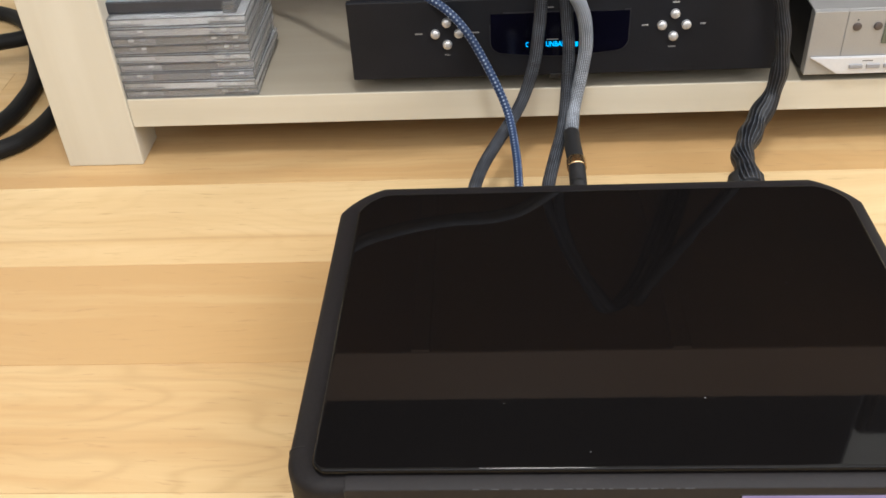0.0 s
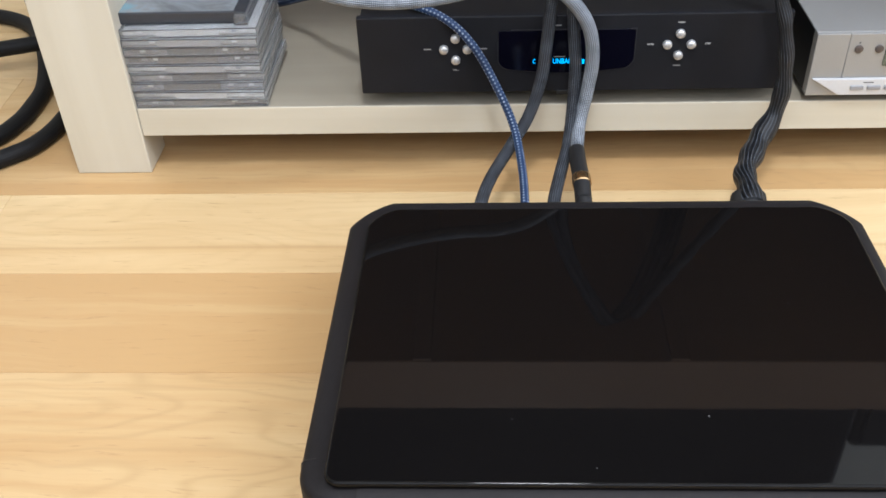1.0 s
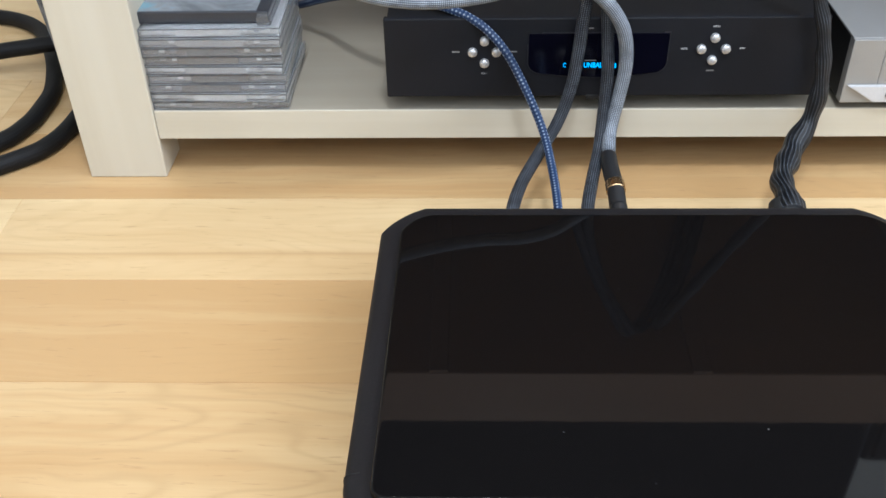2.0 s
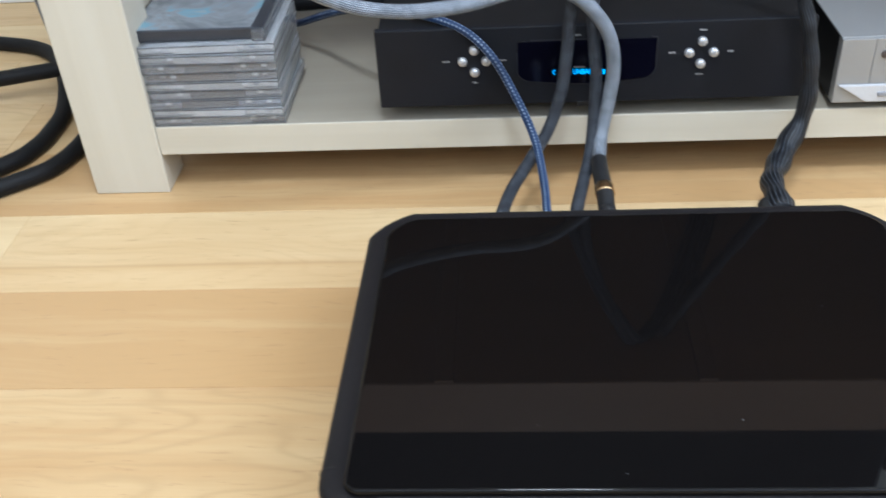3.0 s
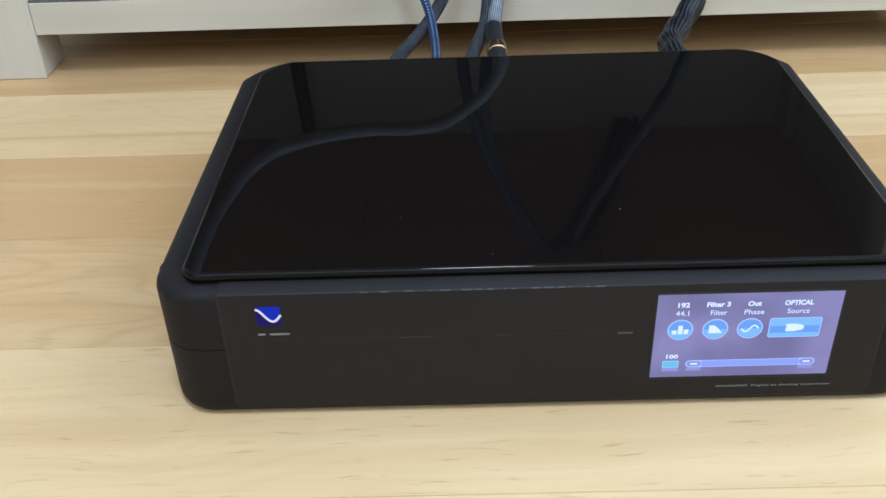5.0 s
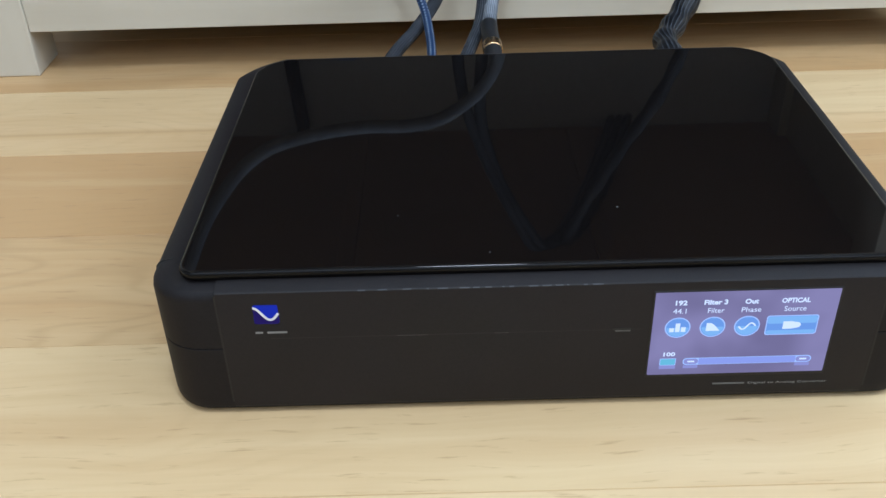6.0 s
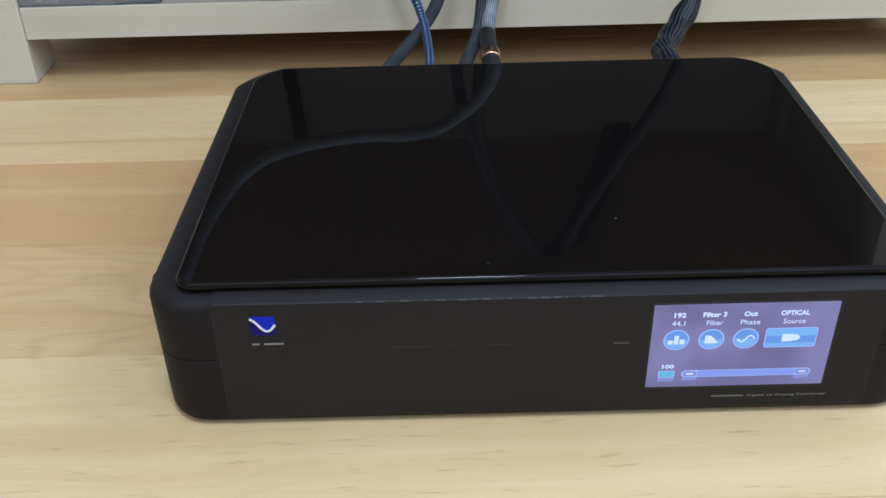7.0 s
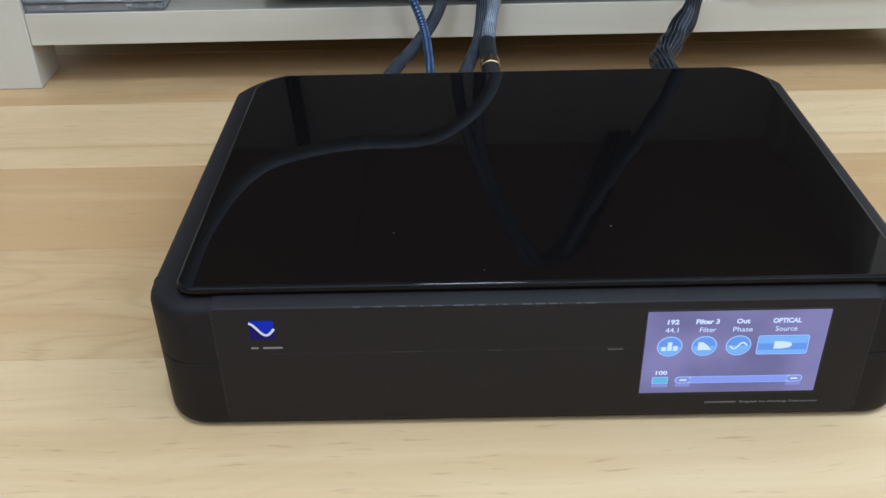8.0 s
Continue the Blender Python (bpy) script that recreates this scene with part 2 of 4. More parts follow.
BRASS = plain("gold_collar", (0.62, 0.42, 0.22), 0.25, 1.0, vary=0.1)
SHRINK = plain("heat_shrink", (0.012, 0.012, 0.013), 0.5, vary=0.2)
BLUEBRAID = braid_material("blue_braid", (0.013, 0.032, 0.088), (0.34, 0.40, 0.50), 3, 0.0085, 0.15, 0.5, 0.5, spec=0.3, sharp=2.6)
GREYBRAID = braid_material("charcoal_braid", (0.0105, 0.0115, 0.0142), (0.22, 0.24, 0.28), 9, 0.0034, 0.15, 0.6, 0.5, spec=0.15, sharp=2.1)
SILVERBRAID = braid_material("silver_braid", (0.055, 0.063, 0.078), (0.50, 0.54, 0.60), 11, 0.0036, 0.28, 0.5, 0.4, spec=0.3, sharp=1.5)
POWERBRAID = braid_material("power_braid", (0.0052, 0.0058, 0.0074), (0.120, 0.134, 0.160), 18, 0.0045, 0.0, 0.45, 0.35, spec=0.3, strands=True, sharp=3.2)
FLOORCABLE = braid_material("black_cable", (0.0055, 0.0055, 0.006), (0.011, 0.011, 0.012), 9, 0.005, 0.3, 0.6, 0.12, spec=0.22)
SCREEN = backlit("screen_lavender", (0.215, 0.168, 0.272), (0.300, 0.238, 0.378))
UI_WHITE = glow("screen_white", (0.86, 0.86, 0.98))
UI_RING = glow("screen_ring", (0.50, 0.60, 0.92))
UI_BLUE = glow("screen_blue", (0.215, 0.345, 0.68))
UI_SKY = glow("screen_sky", (0.30, 0.49, 0.76))
UI_BAR = glow("screen_bar", (0.34, 0.36, 0.72))
UI_TEAL = glow("screen_teal", (0.22, 0.52, 0.62))
UI_FADE = glow("screen_fade", (0.33, 0.30, 0.55))
CYAN = glow("display_cyan", (0.0, 0.42, 0.95), 1.3)
LAMPGLASS = glow("lit_opal_glass", (1.0, 0.96, 0.90), 3.0)
TVGLASS = plain("television_screen", (0.010, 0.010, 0.011), 0.6, spec=0.15, vary=0.1, bump=0)


# ---- mesh helpers ----
def empty(name, x=0.0, y=0.0, z=0.0):
    ob = new(name)
    ob.empty_display_size = 0.02
    ob.matrix_basis = Matrix.Translation((x, y, z))
    return ob


def finish(name, me, material, parent=None, label="", smooth=True):
    """Links a mesh, under a thing or part where one is given. Coordinates stay those of the room."""
    me.materials.append(material)
    if smooth:
        for p in me.polygons:
            p.use_smooth = True
    ob = new(name, me)
    if parent is not None:
        ob.parent = parent
        if parent.parent is None:
            ob.matrix_parent_inverse = parent.matrix_basis.inverted()
    if label:
        tagged(ob, label)
    return ob


def part(name, bm, material, parent=None, label="", smooth=False):
    me = bpy.data.meshes.new(name)
    bmesh.ops.recalc_face_normals(bm, faces=bm.faces)
    bm.to_mesh(me)
    bm.free()
    return finish(name, me, material, parent, label, smooth)


def box_bm(x0, x1, y0, y1, z0, z1, bevel=0.0, segs=2, bm=None):
    bm = bm or bmesh.new()
    made = bmesh.ops.create_cube(bm, size=1.0)["verts"]
    for v in made:
        v.co = Vector(((x0 + x1) / 2 + v.co.x * (x1 - x0), (y0 + y1) / 2 + v.co.y * (y1 - y0), (z0 + z1) / 2 + v.co.z * (z1 - z0)))
    if bevel:
        edges = list({e for v in made for e in v.link_edges})
        bmesh.ops.bevel(bm, geom=edges, offset=bevel, segments=segs, affect="EDGES", profile=0.5)
    return bm


def box(name, x0, x1, y0, y1, z0, z1, material, parent=None, label="", bevel=0.0, segs=2):
    return part(name, box_bm(x0, x1, y0, y1, z0, z1, bevel, segs), material, parent, label)


def plan(x0, x1, y0, y1, radii, inset=0.0, segs=10, flat=(0, 0, 0, 0)):
    """A rounded rectangle seen from above; radii from front-left, counter-clockwise.
    flat: how far each corner is drawn from its arc towards a straight cut."""
    pts = []
    for (cx, cy, sx, sy, a0), r, f in zip(((x0, y0, 1, 1, 180), (x1, y0, -1, 1, 270), (x1, y1, -1, -1, 0), (x0, y1, 1, -1, 90)), radii, flat):
        for i in range(segs + 1):
            a = radians(a0 + 90 * i / segs)
            k = max(r - inset, 0.0005)
            q, b = i / segs, radians(a0)
            ux = (1 - f) * math.cos(a) + f * ((1 - q) * math.cos(b) - q * math.sin(b))
            uy = (1 - f) * math.sin(a) + f * ((1 - q) * math.sin(b) + q * math.cos(b))
            pts.append((cx + sx * r + k * ux, cy + sy * r + k * uy))
    return pts


def loft_bm(rings, bm=None, caps=True):
    """Skins closed rings of the same count, given as lists of points."""
    bm = bm or bmesh.new()
    rows = [[bm.verts.new(p) for p in r] for r in rings]
    for a, b in zip(rows, rows[1:]):
        for i in range(len(a)):
            j = (i + 1) % len(a)
            bm.faces.new((a[i], a[j], b[j], b[i]))
    if caps:
        bm.faces.new(list(reversed(rows[0])))
        bm.faces.new(rows[-1])
    return bm


def slab_bm(x0, x1, y0, y1, radii, profile, segs=10, flat=(0, 0, 0, 0)):
    """A slab with rounded corners; profile: (inset, z) from the bottom up."""
    return loft_bm([[(x, y, z) for x, y in plan(x0, x1, y0, y1, radii, inset, segs, flat)] for inset, z in profile])


def shaded(ob, angle=35):
    for p in ob.data.polygons:
        p.use_smooth = True
    ob.data.set_sharp_from_angle(angle=radians(angle))
    return ob


def spline(points, steps=10):
    """Catmull-Rom through the points."""
    p = [Vector(q) for q in points]
    p = [2 * p[0] - p[1]] + p + [2 * p[-1] - p[-2]]
    out = []
    for a, b, c, d in zip(p, p[1:], p[2:], p[3:]):
        for i in range(steps):
            t = i / steps
            out.append(0.5 * (2 * b + (c - a) * t + (2 * a - 5 * b + 4 * c - d) * t * t + (3 * b - a - 3 * c + d) * t ** 3))
    out.append(p[-2])
    return out


def tube(name, points, radius, material, parent=None, label="", segs=14, steps=10, swell=None, flat=1.0):
    """A cable through the points, with UVs along (metres) and round it. swell(s): a factor on the radius at s metres."""
    line = spline(points, steps)
    verts, faces, uvs = [], [], []
    side, s = None, 0.0
    lengths = []
    for i, p in enumerate(line):
        if i:
            s += (p - line[i - 1]).length
        lengths.append(s)
        d = (line[min(i + 1, len(line) - 1)] - line[max(i - 1, 0)]).normalized()
        if side is None:
            side = d.orthogonal().normalized()
        side = (side - d * side.dot(d)).normalized()
        up = d.cross(side)
        r = radius * (swell(s) if swell else 1.0)
        for k in range(segs):
            a = 2 * math.pi * k / segs
            verts.append(p + side * (r * math.cos(a)) + up * (r * flat * math.sin(a)))
    for i in range(len(line) - 1):
        for k in range(segs):
            j = (k + 1) % segs
            faces.append((i * segs + k, i * segs + j, (i + 1) * segs + j, (i + 1) * segs + k))
            uvs += [(lengths[i], k / segs), (lengths[i], (k + 1) / segs), (lengths[i + 1], (k + 1) / segs), (lengths[i + 1], k / segs)]
    faces.append(tuple(reversed(range(segs))))
    faces.append(tuple(range((len(line) - 1) * segs, len(line) * segs)))
    me = bpy.data.meshes.new(name)
    me.from_pydata(verts, [], faces)
    layer = me.uv_layers.new(name="UVMap")
    flat_uv = [c for uv in uvs for c in uv] + [0.0] * (4 * segs)
    layer.data.foreach_set("uv", flat_uv)
    return finish(name, me, material, parent, label)


def disc_bm(x, y, z, r, depth, segs=24, dome=0.0):
    """A round key or disc whose face looks towards -y."""
    def ring(rad, yy):
        return [(x + rad * math.cos(2 * math.pi * i / segs), yy, z + rad * math.sin(2 * math.pi * i / segs)) for i in range(segs)]
    rings = [ring(r, y), ring(r, y - depth * 0.7), ring(r * 0.85, y - depth)]
    if dome:
        rings += [ring(r * 0.5, y - depth - dome * 0.7), ring(r * 0.15, y - depth - dome)]
    return loft_bm(rings)


def outline_bm(pts, y, depth):
    """A plate cut to an outline of (x, z) points, its face towards -y."""
    return loft_bm([[(x, y, z) for x, z in pts], [(x, y - depth, z) for x, z in pts]])


def rounded_xz(x0, x1, z0, z1, r, segs=6):
    return plan(x0, x1, z0, z1, (r, r, r, r), 0.0, segs)


def stroke_xz(pts, w):
    """A band of width w along a line of (x, z) points."""
    left, right = [], []
    for i, (x, z) in enumerate(pts):
        ax, az = pts[max(i - 1, 0)]
        bx, bz = pts[min(i + 1, len(pts) - 1)]
        d = math.hypot(bx - ax, bz - az)
        nx, nz = -(bz - az) / d * w / 2, (bx - ax) / d * w / 2
        left.append((x + nx, z + nz)), right.append((x - nx, z - nz))
    return left + right[::-1]


def lettering(name, text, x, y, z, height, material, parent, bold=0.0, width=None):
    """Raised print centred on (x, z), its face towards -y. height: of a capital, in metres."""
    c = bpy.data.curves.new(name, "FONT")
    c.body, c.size, c.align_x, c.align_y, c.extrude, c.offset, c.resolution_u = text, height / 0.69, "CENTER", "CENTER", 0.00004, bold, 3
    temp = bpy.data.objects.new(name, c)
    scene.collection.objects.link(temp)
    bpy.context.view_layer.update()
    me = bpy.data.meshes.new_from_object(temp.evaluated_get(bpy.context.evaluated_depsgraph_get()))
    bpy.data.objects.remove(temp)
    bpy.data.curves.remove(c)
    xs = [v.co.x for v in me.vertices]
    k = width / (max(xs) - min(xs)) if width else 1.0
    for v in me.vertices:
        v.co = Vector((x + v.co.x * k, y - v.co.z, z + v.co.y))
    return finish(name, me, material, parent, smooth=False)


# ---- the room ----
X0, X1, Y0, Y1, TOP = -3.3, 1.76, -1.10, 1.125, 2.45

floor = box("floor", X0 - 0.1, X1 + 0.1, Y0 - 0.1, Y1 + 0.1, -0.06, -0.009, SUBFLOOR)
tagged(floor, "light oak laminate floor of long planks", "floor", kind="structure")


def wall_with_hole(name, axis, at, thick, a0, a1, hole=None):
    """A wall of that thickness, outward from at; hole: (from, to, sill, head)."""
    bm = bmesh.new()

    def piece(u0, u1, z0, z1):
        lo, hi = min(at, at + thick), max(at, at + thick)
        if axis == "x":
            box_bm(lo, hi, u0, u1, z0, z1, bm=bm)
        else:
            box_bm(u0, u1, lo, hi, z0, z1, bm=bm)

    if hole is None:
        piece(a0, a1, 0, TOP)
    else:
        h0, h1, s, h = hole
        piece(a0, h0, 0, TOP), piece(h1, a1, 0, TOP), piece(h0, h1, 0, s), piece(h0, h1, h, TOP)
    return tagged(part(name, bm, WALL), "plain pale grey painted wall", "wall", kind="structure")


wall_with_hole("wall_north", "y", Y1, 0.12, X0 - 0.12, X1 + 0.12)
wall_with_hole("wall_west", "x", X0, -0.12, Y0, Y1)
wall_with_hole("wall_east", "x", X1, 0.12, Y0, Y1, (-0.72, 1.02, 0.95, 2.42))
wall_with_hole("wall_south", "y", Y0, -0.12, X0 - 0.12, X1 + 0.12, (-1.25, 1.45, 0.95, 2.42))
tagged(box("ceiling", X0 - 0.12, X1 + 0.12, Y0 - 0.12, Y1 + 0.12, TOP, TOP + 0.1, CEILING), "plain white ceiling", "ceiling", kind="structure")
tagged(part("baseboard", box_bm(X0, X1, Y1 - 0.014, Y1, 0, 0.07, 0.003), WHITE), "white painted baseboard along the wall", "baseboard", kind="structure")


# ---- television cabinet ----
CX0, CX1, CF, CB = -0.344, 0.751, 0.515, 0.945     # sides, front and back of the cabinet
LEGW, LEGD = 0.084, 0.058
SHELF0, SHELF1 = 0.0475, 0.0805                    # lower shelf: underside and top
TOP0, TOP1 = 0.489, 0.578                          # thick top board


def television_cabinet():
    cab = tagged(empty("television_cabinet", (CX0 + CX1) / 2, (CF + CB) / 2, 0), "low cream wood-effect television cabinet with brown top and open shelf", "cabinet")
    for x in (CX0, CX1 - LEGW):
        for y in (CF, CB - LEGD):
            box("leg", x, x + LEGW, y, y + LEGD, 0.0, TOP0 - 0.0005, LEG, cab, bevel=0.0015)
    # shelf board drawn darker than the strip along its front edge
    shelf = box("shelf", CX0 + LEGW + 0.0005, CX1 - LEGW - 0.0005, CF + 0.0045, CB - 0.01, SHELF0, SHELF1, SHELFTOP, cab, "shelf board, darker than its front edging", bevel=0.0004)
    box("edging", CX0 + LEGW + 0.0005, CX1 - LEGW - 0.0005, CF + 0.002, CF + 0.0044, SHELF0 - 0.0002, SHELF1 + 0.0002, BOARD, shelf, "cream front edging", bevel=0.0006)
    box("top_board", CX0 - 0.008, CX1 + 0.008, CF - 0.004, CB + 0.01, TOP0, TOP1, TOPBOARD, cab, "thick brown wood-effect top board", bevel=0.002)
    # below the shelf the panel is an unseen addition, blocking bounce from behind
    box("back_panel", CX0 + LEGW + 0.001, CX1 - LEGW - 0.001, CB - 0.009, CB - 0.003, 0.004, TOP0 - 0.001, BACKBOARD, cab, "grey-brown hardboard back panel")
    for x in (CX0 + 0.053, CX1 - 0.071):
        box("side_panel", x, x + 0.018, CF + LEGD + 0.0005, CB - LEGD - 0.0005, SHELF0, TOP0 - 0.001, BOARD, cab)
    for x in (0.018, 0.350):
        box("rail", x, x + 0.024, CF - 0.0035, CB - 0.012, TOP0 - 0.004, TOP0 - 0.0005, TOPBOARD, cab, "brown rail under the top board", bevel=0.001)
    return cab


television_cabinet()


def television():
    tv = tagged(empty("television", 0.18, 0.74, TOP1), "large black flat television standing on the cabinet", "television")
    part("casing", slab_bm(-0.42, 0.728, 0.735, 0.785, (0.008,) * 4, [(0.004, TOP1 + 0.035), (0, TOP1 + 0.039), (0, TOP1 + 0.83), (0.004, TOP1 + 0.834)], 4), AMP, tv)
    box("screen", -0.405, 0.713, 0.7325, 0.7345, TOP1 + 0.055, TOP1 + 0.82, TVGLASS, tv, "dark matt screen")
    for x in (-0.16, 0.46):
        box("foot", x, x + 0.05, 0.66, 0.86, TOP1, TOP1 + 0.036, AMPTOP, tv, bevel=0.004)


television()


def loudspeaker():
    sp = tagged(empty("loudspeaker", 0.87, 0.92, 0), "tall black floor-standing loudspeaker beside the cabinet", "loudspeaker")
    x0, x1, y0, y1 = 0.768, 0.968, 0.802, 1.06
    part("plinth", slab_bm(x0 - 0.004, x1 + 0.012, y0 - 0.010, y1 + 0.008, (0.01,) * 4, [(0.002, 0.0), (0, 0.002), (0, 0.026), (0.003, 0.029)], 4), AMPTOP, sp)
    part("cabinet", slab_bm(x0, x1, y0, y1, (0.012, 0.012, 0.03, 0.03), [(0.002, 0.0292), (0, 0.032), (0, 0.992), (0.004, 0.996)], 6), AMPTOP, sp, "black wooden cabinet")
    box("grille", x0 + 0.012, x1 - 0.012, y0 - 0.009, y0 - 0.0005, 0.30, 0.975, RUBBER, sp, "black cloth grille", bevel=0.004)


loudspeaker()


# ---- digital to analog converter on the floor ----
DX0, DX1, DY1 = -0.0085, 0.4425, 0.3310


def tapered(bm):
    """Draws the back of the converter in: it is a little narrower than the front."""
    for v in bm.verts:
        v.co.x = 0.217 + (v.co.x - 0.217) * (1 - 0.020 * max(0.0, v.co.y) / DY1)
    return bm


def converter():
    dac = tagged(empty("audio_converter", 0.213, 0.16, 0), "black hi-fi converter with glossy glass top and lit screen", "hi-fi converter")
    rad, cut = (0.028, 0.028, 0.037, 0.037), (0, 0, 0.6, 0.6)
    low = part("lower_shell", tapered(slab_bm(DX0, DX1, -0.0006, DY1, rad, [(0.007, 0.0024), (0.0030, 0.0027), (0.0012, 0.0038), (0.0003, 0.0065), (0.0, 0.012), (0.0, 0.0497), (0.0004, 0.0502)], flat=cut)), SHELL, dac, "matt charcoal lower shell")
    up = part("upper_shell", tapered(slab_bm(DX0, DX1, -0.0006, DY1, rad, [(0.0004, 0.0506), (0.0, 0.0511), (0.0, 0.0835), (0.0006, 0.0862), (0.0022, 0.0884), (0.0046, 0.0898), (0.0110, 0.0914), (0.0150, 0.0918)], flat=cut)), SHELL, dac, "matt charcoal upper shell with rounded shoulders")
    shaded(low), shaded(up)
    part("seam", tapered(slab_bm(DX0, DX1, -0.0006, DY1, rad, [(0.0012, 0.0496), (0.0012, 0.0512)], flat=cut)), GROOVE, dac)
    # front panel: a proud plate with a sloping top edge that runs up to the glass
    x0, x1 = 0.0325, 0.4065
    prof = [(0.0070, 0.0023), (0.0030, 0.0026), (0.0010, 0.0037), (-0.0004, 0.0062), (-0.0008, 0.0110), (-0.0008, 0.0888), (-0.0006, 0.0895), (0.0, 0.0900), (0.0098, 0.0931), (0.0130, 0.0931), (0.0130, 0.080), (0.004, 0.078)]
    bm = loft_bm([[(x, y, z) for y, z in prof] for x in (x0, x1)])
    shaded(part("front_panel", bm, PANEL, dac, "flat charcoal front panel"), 20)
    for x in (x0 - 0.0005, x1 + 0.0005):
        box("panel_joint", x - 0.0005, x + 0.0005, -0.00092, 0.004, 0.0100, 0.0885, GROOVE, dac)
    # fine joint across the front
    box("front_joint", 0.06, 0.272, -0.00083, 0.0, 0.0573, 0.0577, GROOVE, dac)
    button = part("standby_button", outline_bm(rounded_xz(0.2555, 0.2655, 0.0570, 0.0588, 0.0009), -0.0008, 0.0003), GROOVE, dac, "small dark oval button")
    part("button_lip", outline_bm(rounded_xz(0.2570, 0.2650, 0.05665, 0.05695, 0.0001), -0.0008, 0.0003), PRINTDIM, button)
    glint_rng = random.Random(5)
    x = 0.112
    while x < 0.245:   # highlight along the crease of the front panel, painted as pale dashes
        n = 0.0012 + 0.005 * glint_rng.random()
        part("edge_glint", loft_bm([[(q, -0.00074, 0.08945), (q, -0.0002, 0.0900), (q, -0.0001, 0.0896)] for q in (x, x + n)]), GLINT, dac)
        x += n + 0.001 + 0.008 * glint_rng.random()
    # glints on tiny scratches along the front joint, painted as pale bars
    for a, b in ((0.132, 0.150), (0.188, 0.196)):
        box("scratch_glint", a, b, -0.00086, -0.0007, 0.05732, 0.05745, PRINTDIM, dac)
    # glass top with a rounded edge
    g = [(0.0035, 0.0921), (0.0006, 0.0929), (0.0, 0.0945), (0.0001, 0.0961), (0.0004, 0.0970), (0.0010, 0.0977), (0.0018, 0.09805), (0.0024, 0.0981), (0.0030, 0.0981)]
    shaded(part("glass_top", tapered(slab_bm(0.0100, 0.4270, 0.0080, 0.3075, (0.011, 0.011, 0.026, 0.026), g, 12, (0, 0, 0.35, 0.35))), GLASS, dac, "glossy black glass top plate"), 30)
    # the joint where each side meets the curved corner piece
    edge = [(0.0, 0.012), (0.0, 0.0835), (0.0006, 0.0862), (0.0022, 0.0884), (0.0046, 0.0898), (0.0110, 0.0914)]
    for side, at_x in ((1, DX0), (-1, DX1)):
        skin = [(at_x + side * (d - 0.0002), z + 0.0001) for d, z in edge] + [(at_x + side * (d + 0.0006), z - 0.0006) for d, z in reversed(edge)]
        part("side_joint", loft_bm([[(x, y, z) for x, z in skin] for y in (0.0335, 0.0343)]), GROOVE, dac)
    for x in (0.05, 0.386):
        for y in (0.05, 0.28):
            bm = bmesh.new()
            bmesh.ops.create_cone(bm, cap_ends=True, segments=24, radius1=0.016, radius2=0.018, depth=0.0035)
            bmesh.ops.translate(bm, verts=bm.verts, vec=(x, y, 0.00175))
            part("foot", bm, RUBBER, dac)
    # rear sockets
    for x, r in ((0.11, 0.008), (0.152, 0.006), (0.179, 0.009), (0.207, 0.009)):
        bm = bmesh.new()
        bmesh.ops.create_cone(bm, cap_ends=True, segments=20, radius1=r, radius2=r * 0.9, depth=0.02)
        bmesh.ops.rotate(bm, verts=bm.verts, matrix=Matrix.Rotation(radians(-90), 3, "X"))
        bmesh.ops.translate(bm, verts=bm.verts, vec=(x, DY1 + 0.009, 0.058))
        part("rear_socket", bm, CHROME, dac)
    box("power_inlet", 0.34, 0.375, DY1 - 0.001, DY1 + 0.012, 0.035, 0.065, RUBBER, dac, bevel=0.002)
    # badge: blue square with a white wave, and a line of print under it
    badge = part("badge", outline_bm(rounded_xz(0.0525, 0.0665, 0.0685, 0.0815, 0.0012), -0.0008, 0.0003), BADGE, dac, "small lit blue square badge")
    low = [(0.0526, 0.0686), (0.0664, 0.0686), (0.0664, 0.0745)] + [(0.0525 + 0.014 * i / 20, 0.0752 + 0.0042 * math.cos(math.pi * 1.52 * i / 20) + 0.0004) for i in range(19, -1, -1)]
    part("badge_field", outline_bm(low, -0.00110, 0.00004), BADGELOW, badge, "deep violet lower field")
    wave = [(0.0525 + 0.014 * i / 20, 0.0752 + 0.0042 * math.cos(math.pi * 1.52 * i / 20) + 0.0004) for i in range(21)]
    part("badge_wave", outline_bm(stroke_xz(wave, 0.0015), -0.00116, 0.0001), BADGELINE, badge, "white wave line")
    part("print_bar", outline_bm(rounded_xz(0.0520, 0.0562, 0.0614, 0.0625, 0.0004), -0.0008, 0.0001), PRINTMID, dac)
    part("print_bar", outline_bm(rounded_xz(0.0588, 0.0700, 0.0614, 0.0625, 0.0004), -0.0008, 0.0001), PRINTMID, dac)
    # touch screen
    sx0, sx1, sz0, sz1 = 0.2775, 0.3805, 0.0230, 0.0830
    w, h = sx1 - sx0, sz1 - sz0
    box("screen_rim", sx0 - 0.0012, sx1 + 0.0012, -0.0011, 0.0, sz0 - 0.0022, sz1 + 0.0010, GROOVE, dac, bevel=0.0003)
    scr = part("touch_screen", outline_bm(rounded_xz(sx0, sx1, sz0, sz1, 0.0006), -0.0010, 0.0003), SCREEN, dac, "lit lavender touch screen")
    yy = -0.00135

    def at(u, v):
        return sx0 + u * w, sz1 - v * h

    for text, small, u, tw, sw in (("192", "44.1", 0.140, 0.0066, 0.0074), ("Filter 3", "Filter", 0.332, 0.0132, 0.0092), ("Out", "Phase", 0.525, 0.0076, 0.0110), ("OPTICAL", "Source", 0.765, 0.0160, 0.0124)):
        x, z = at(u, 0.125)
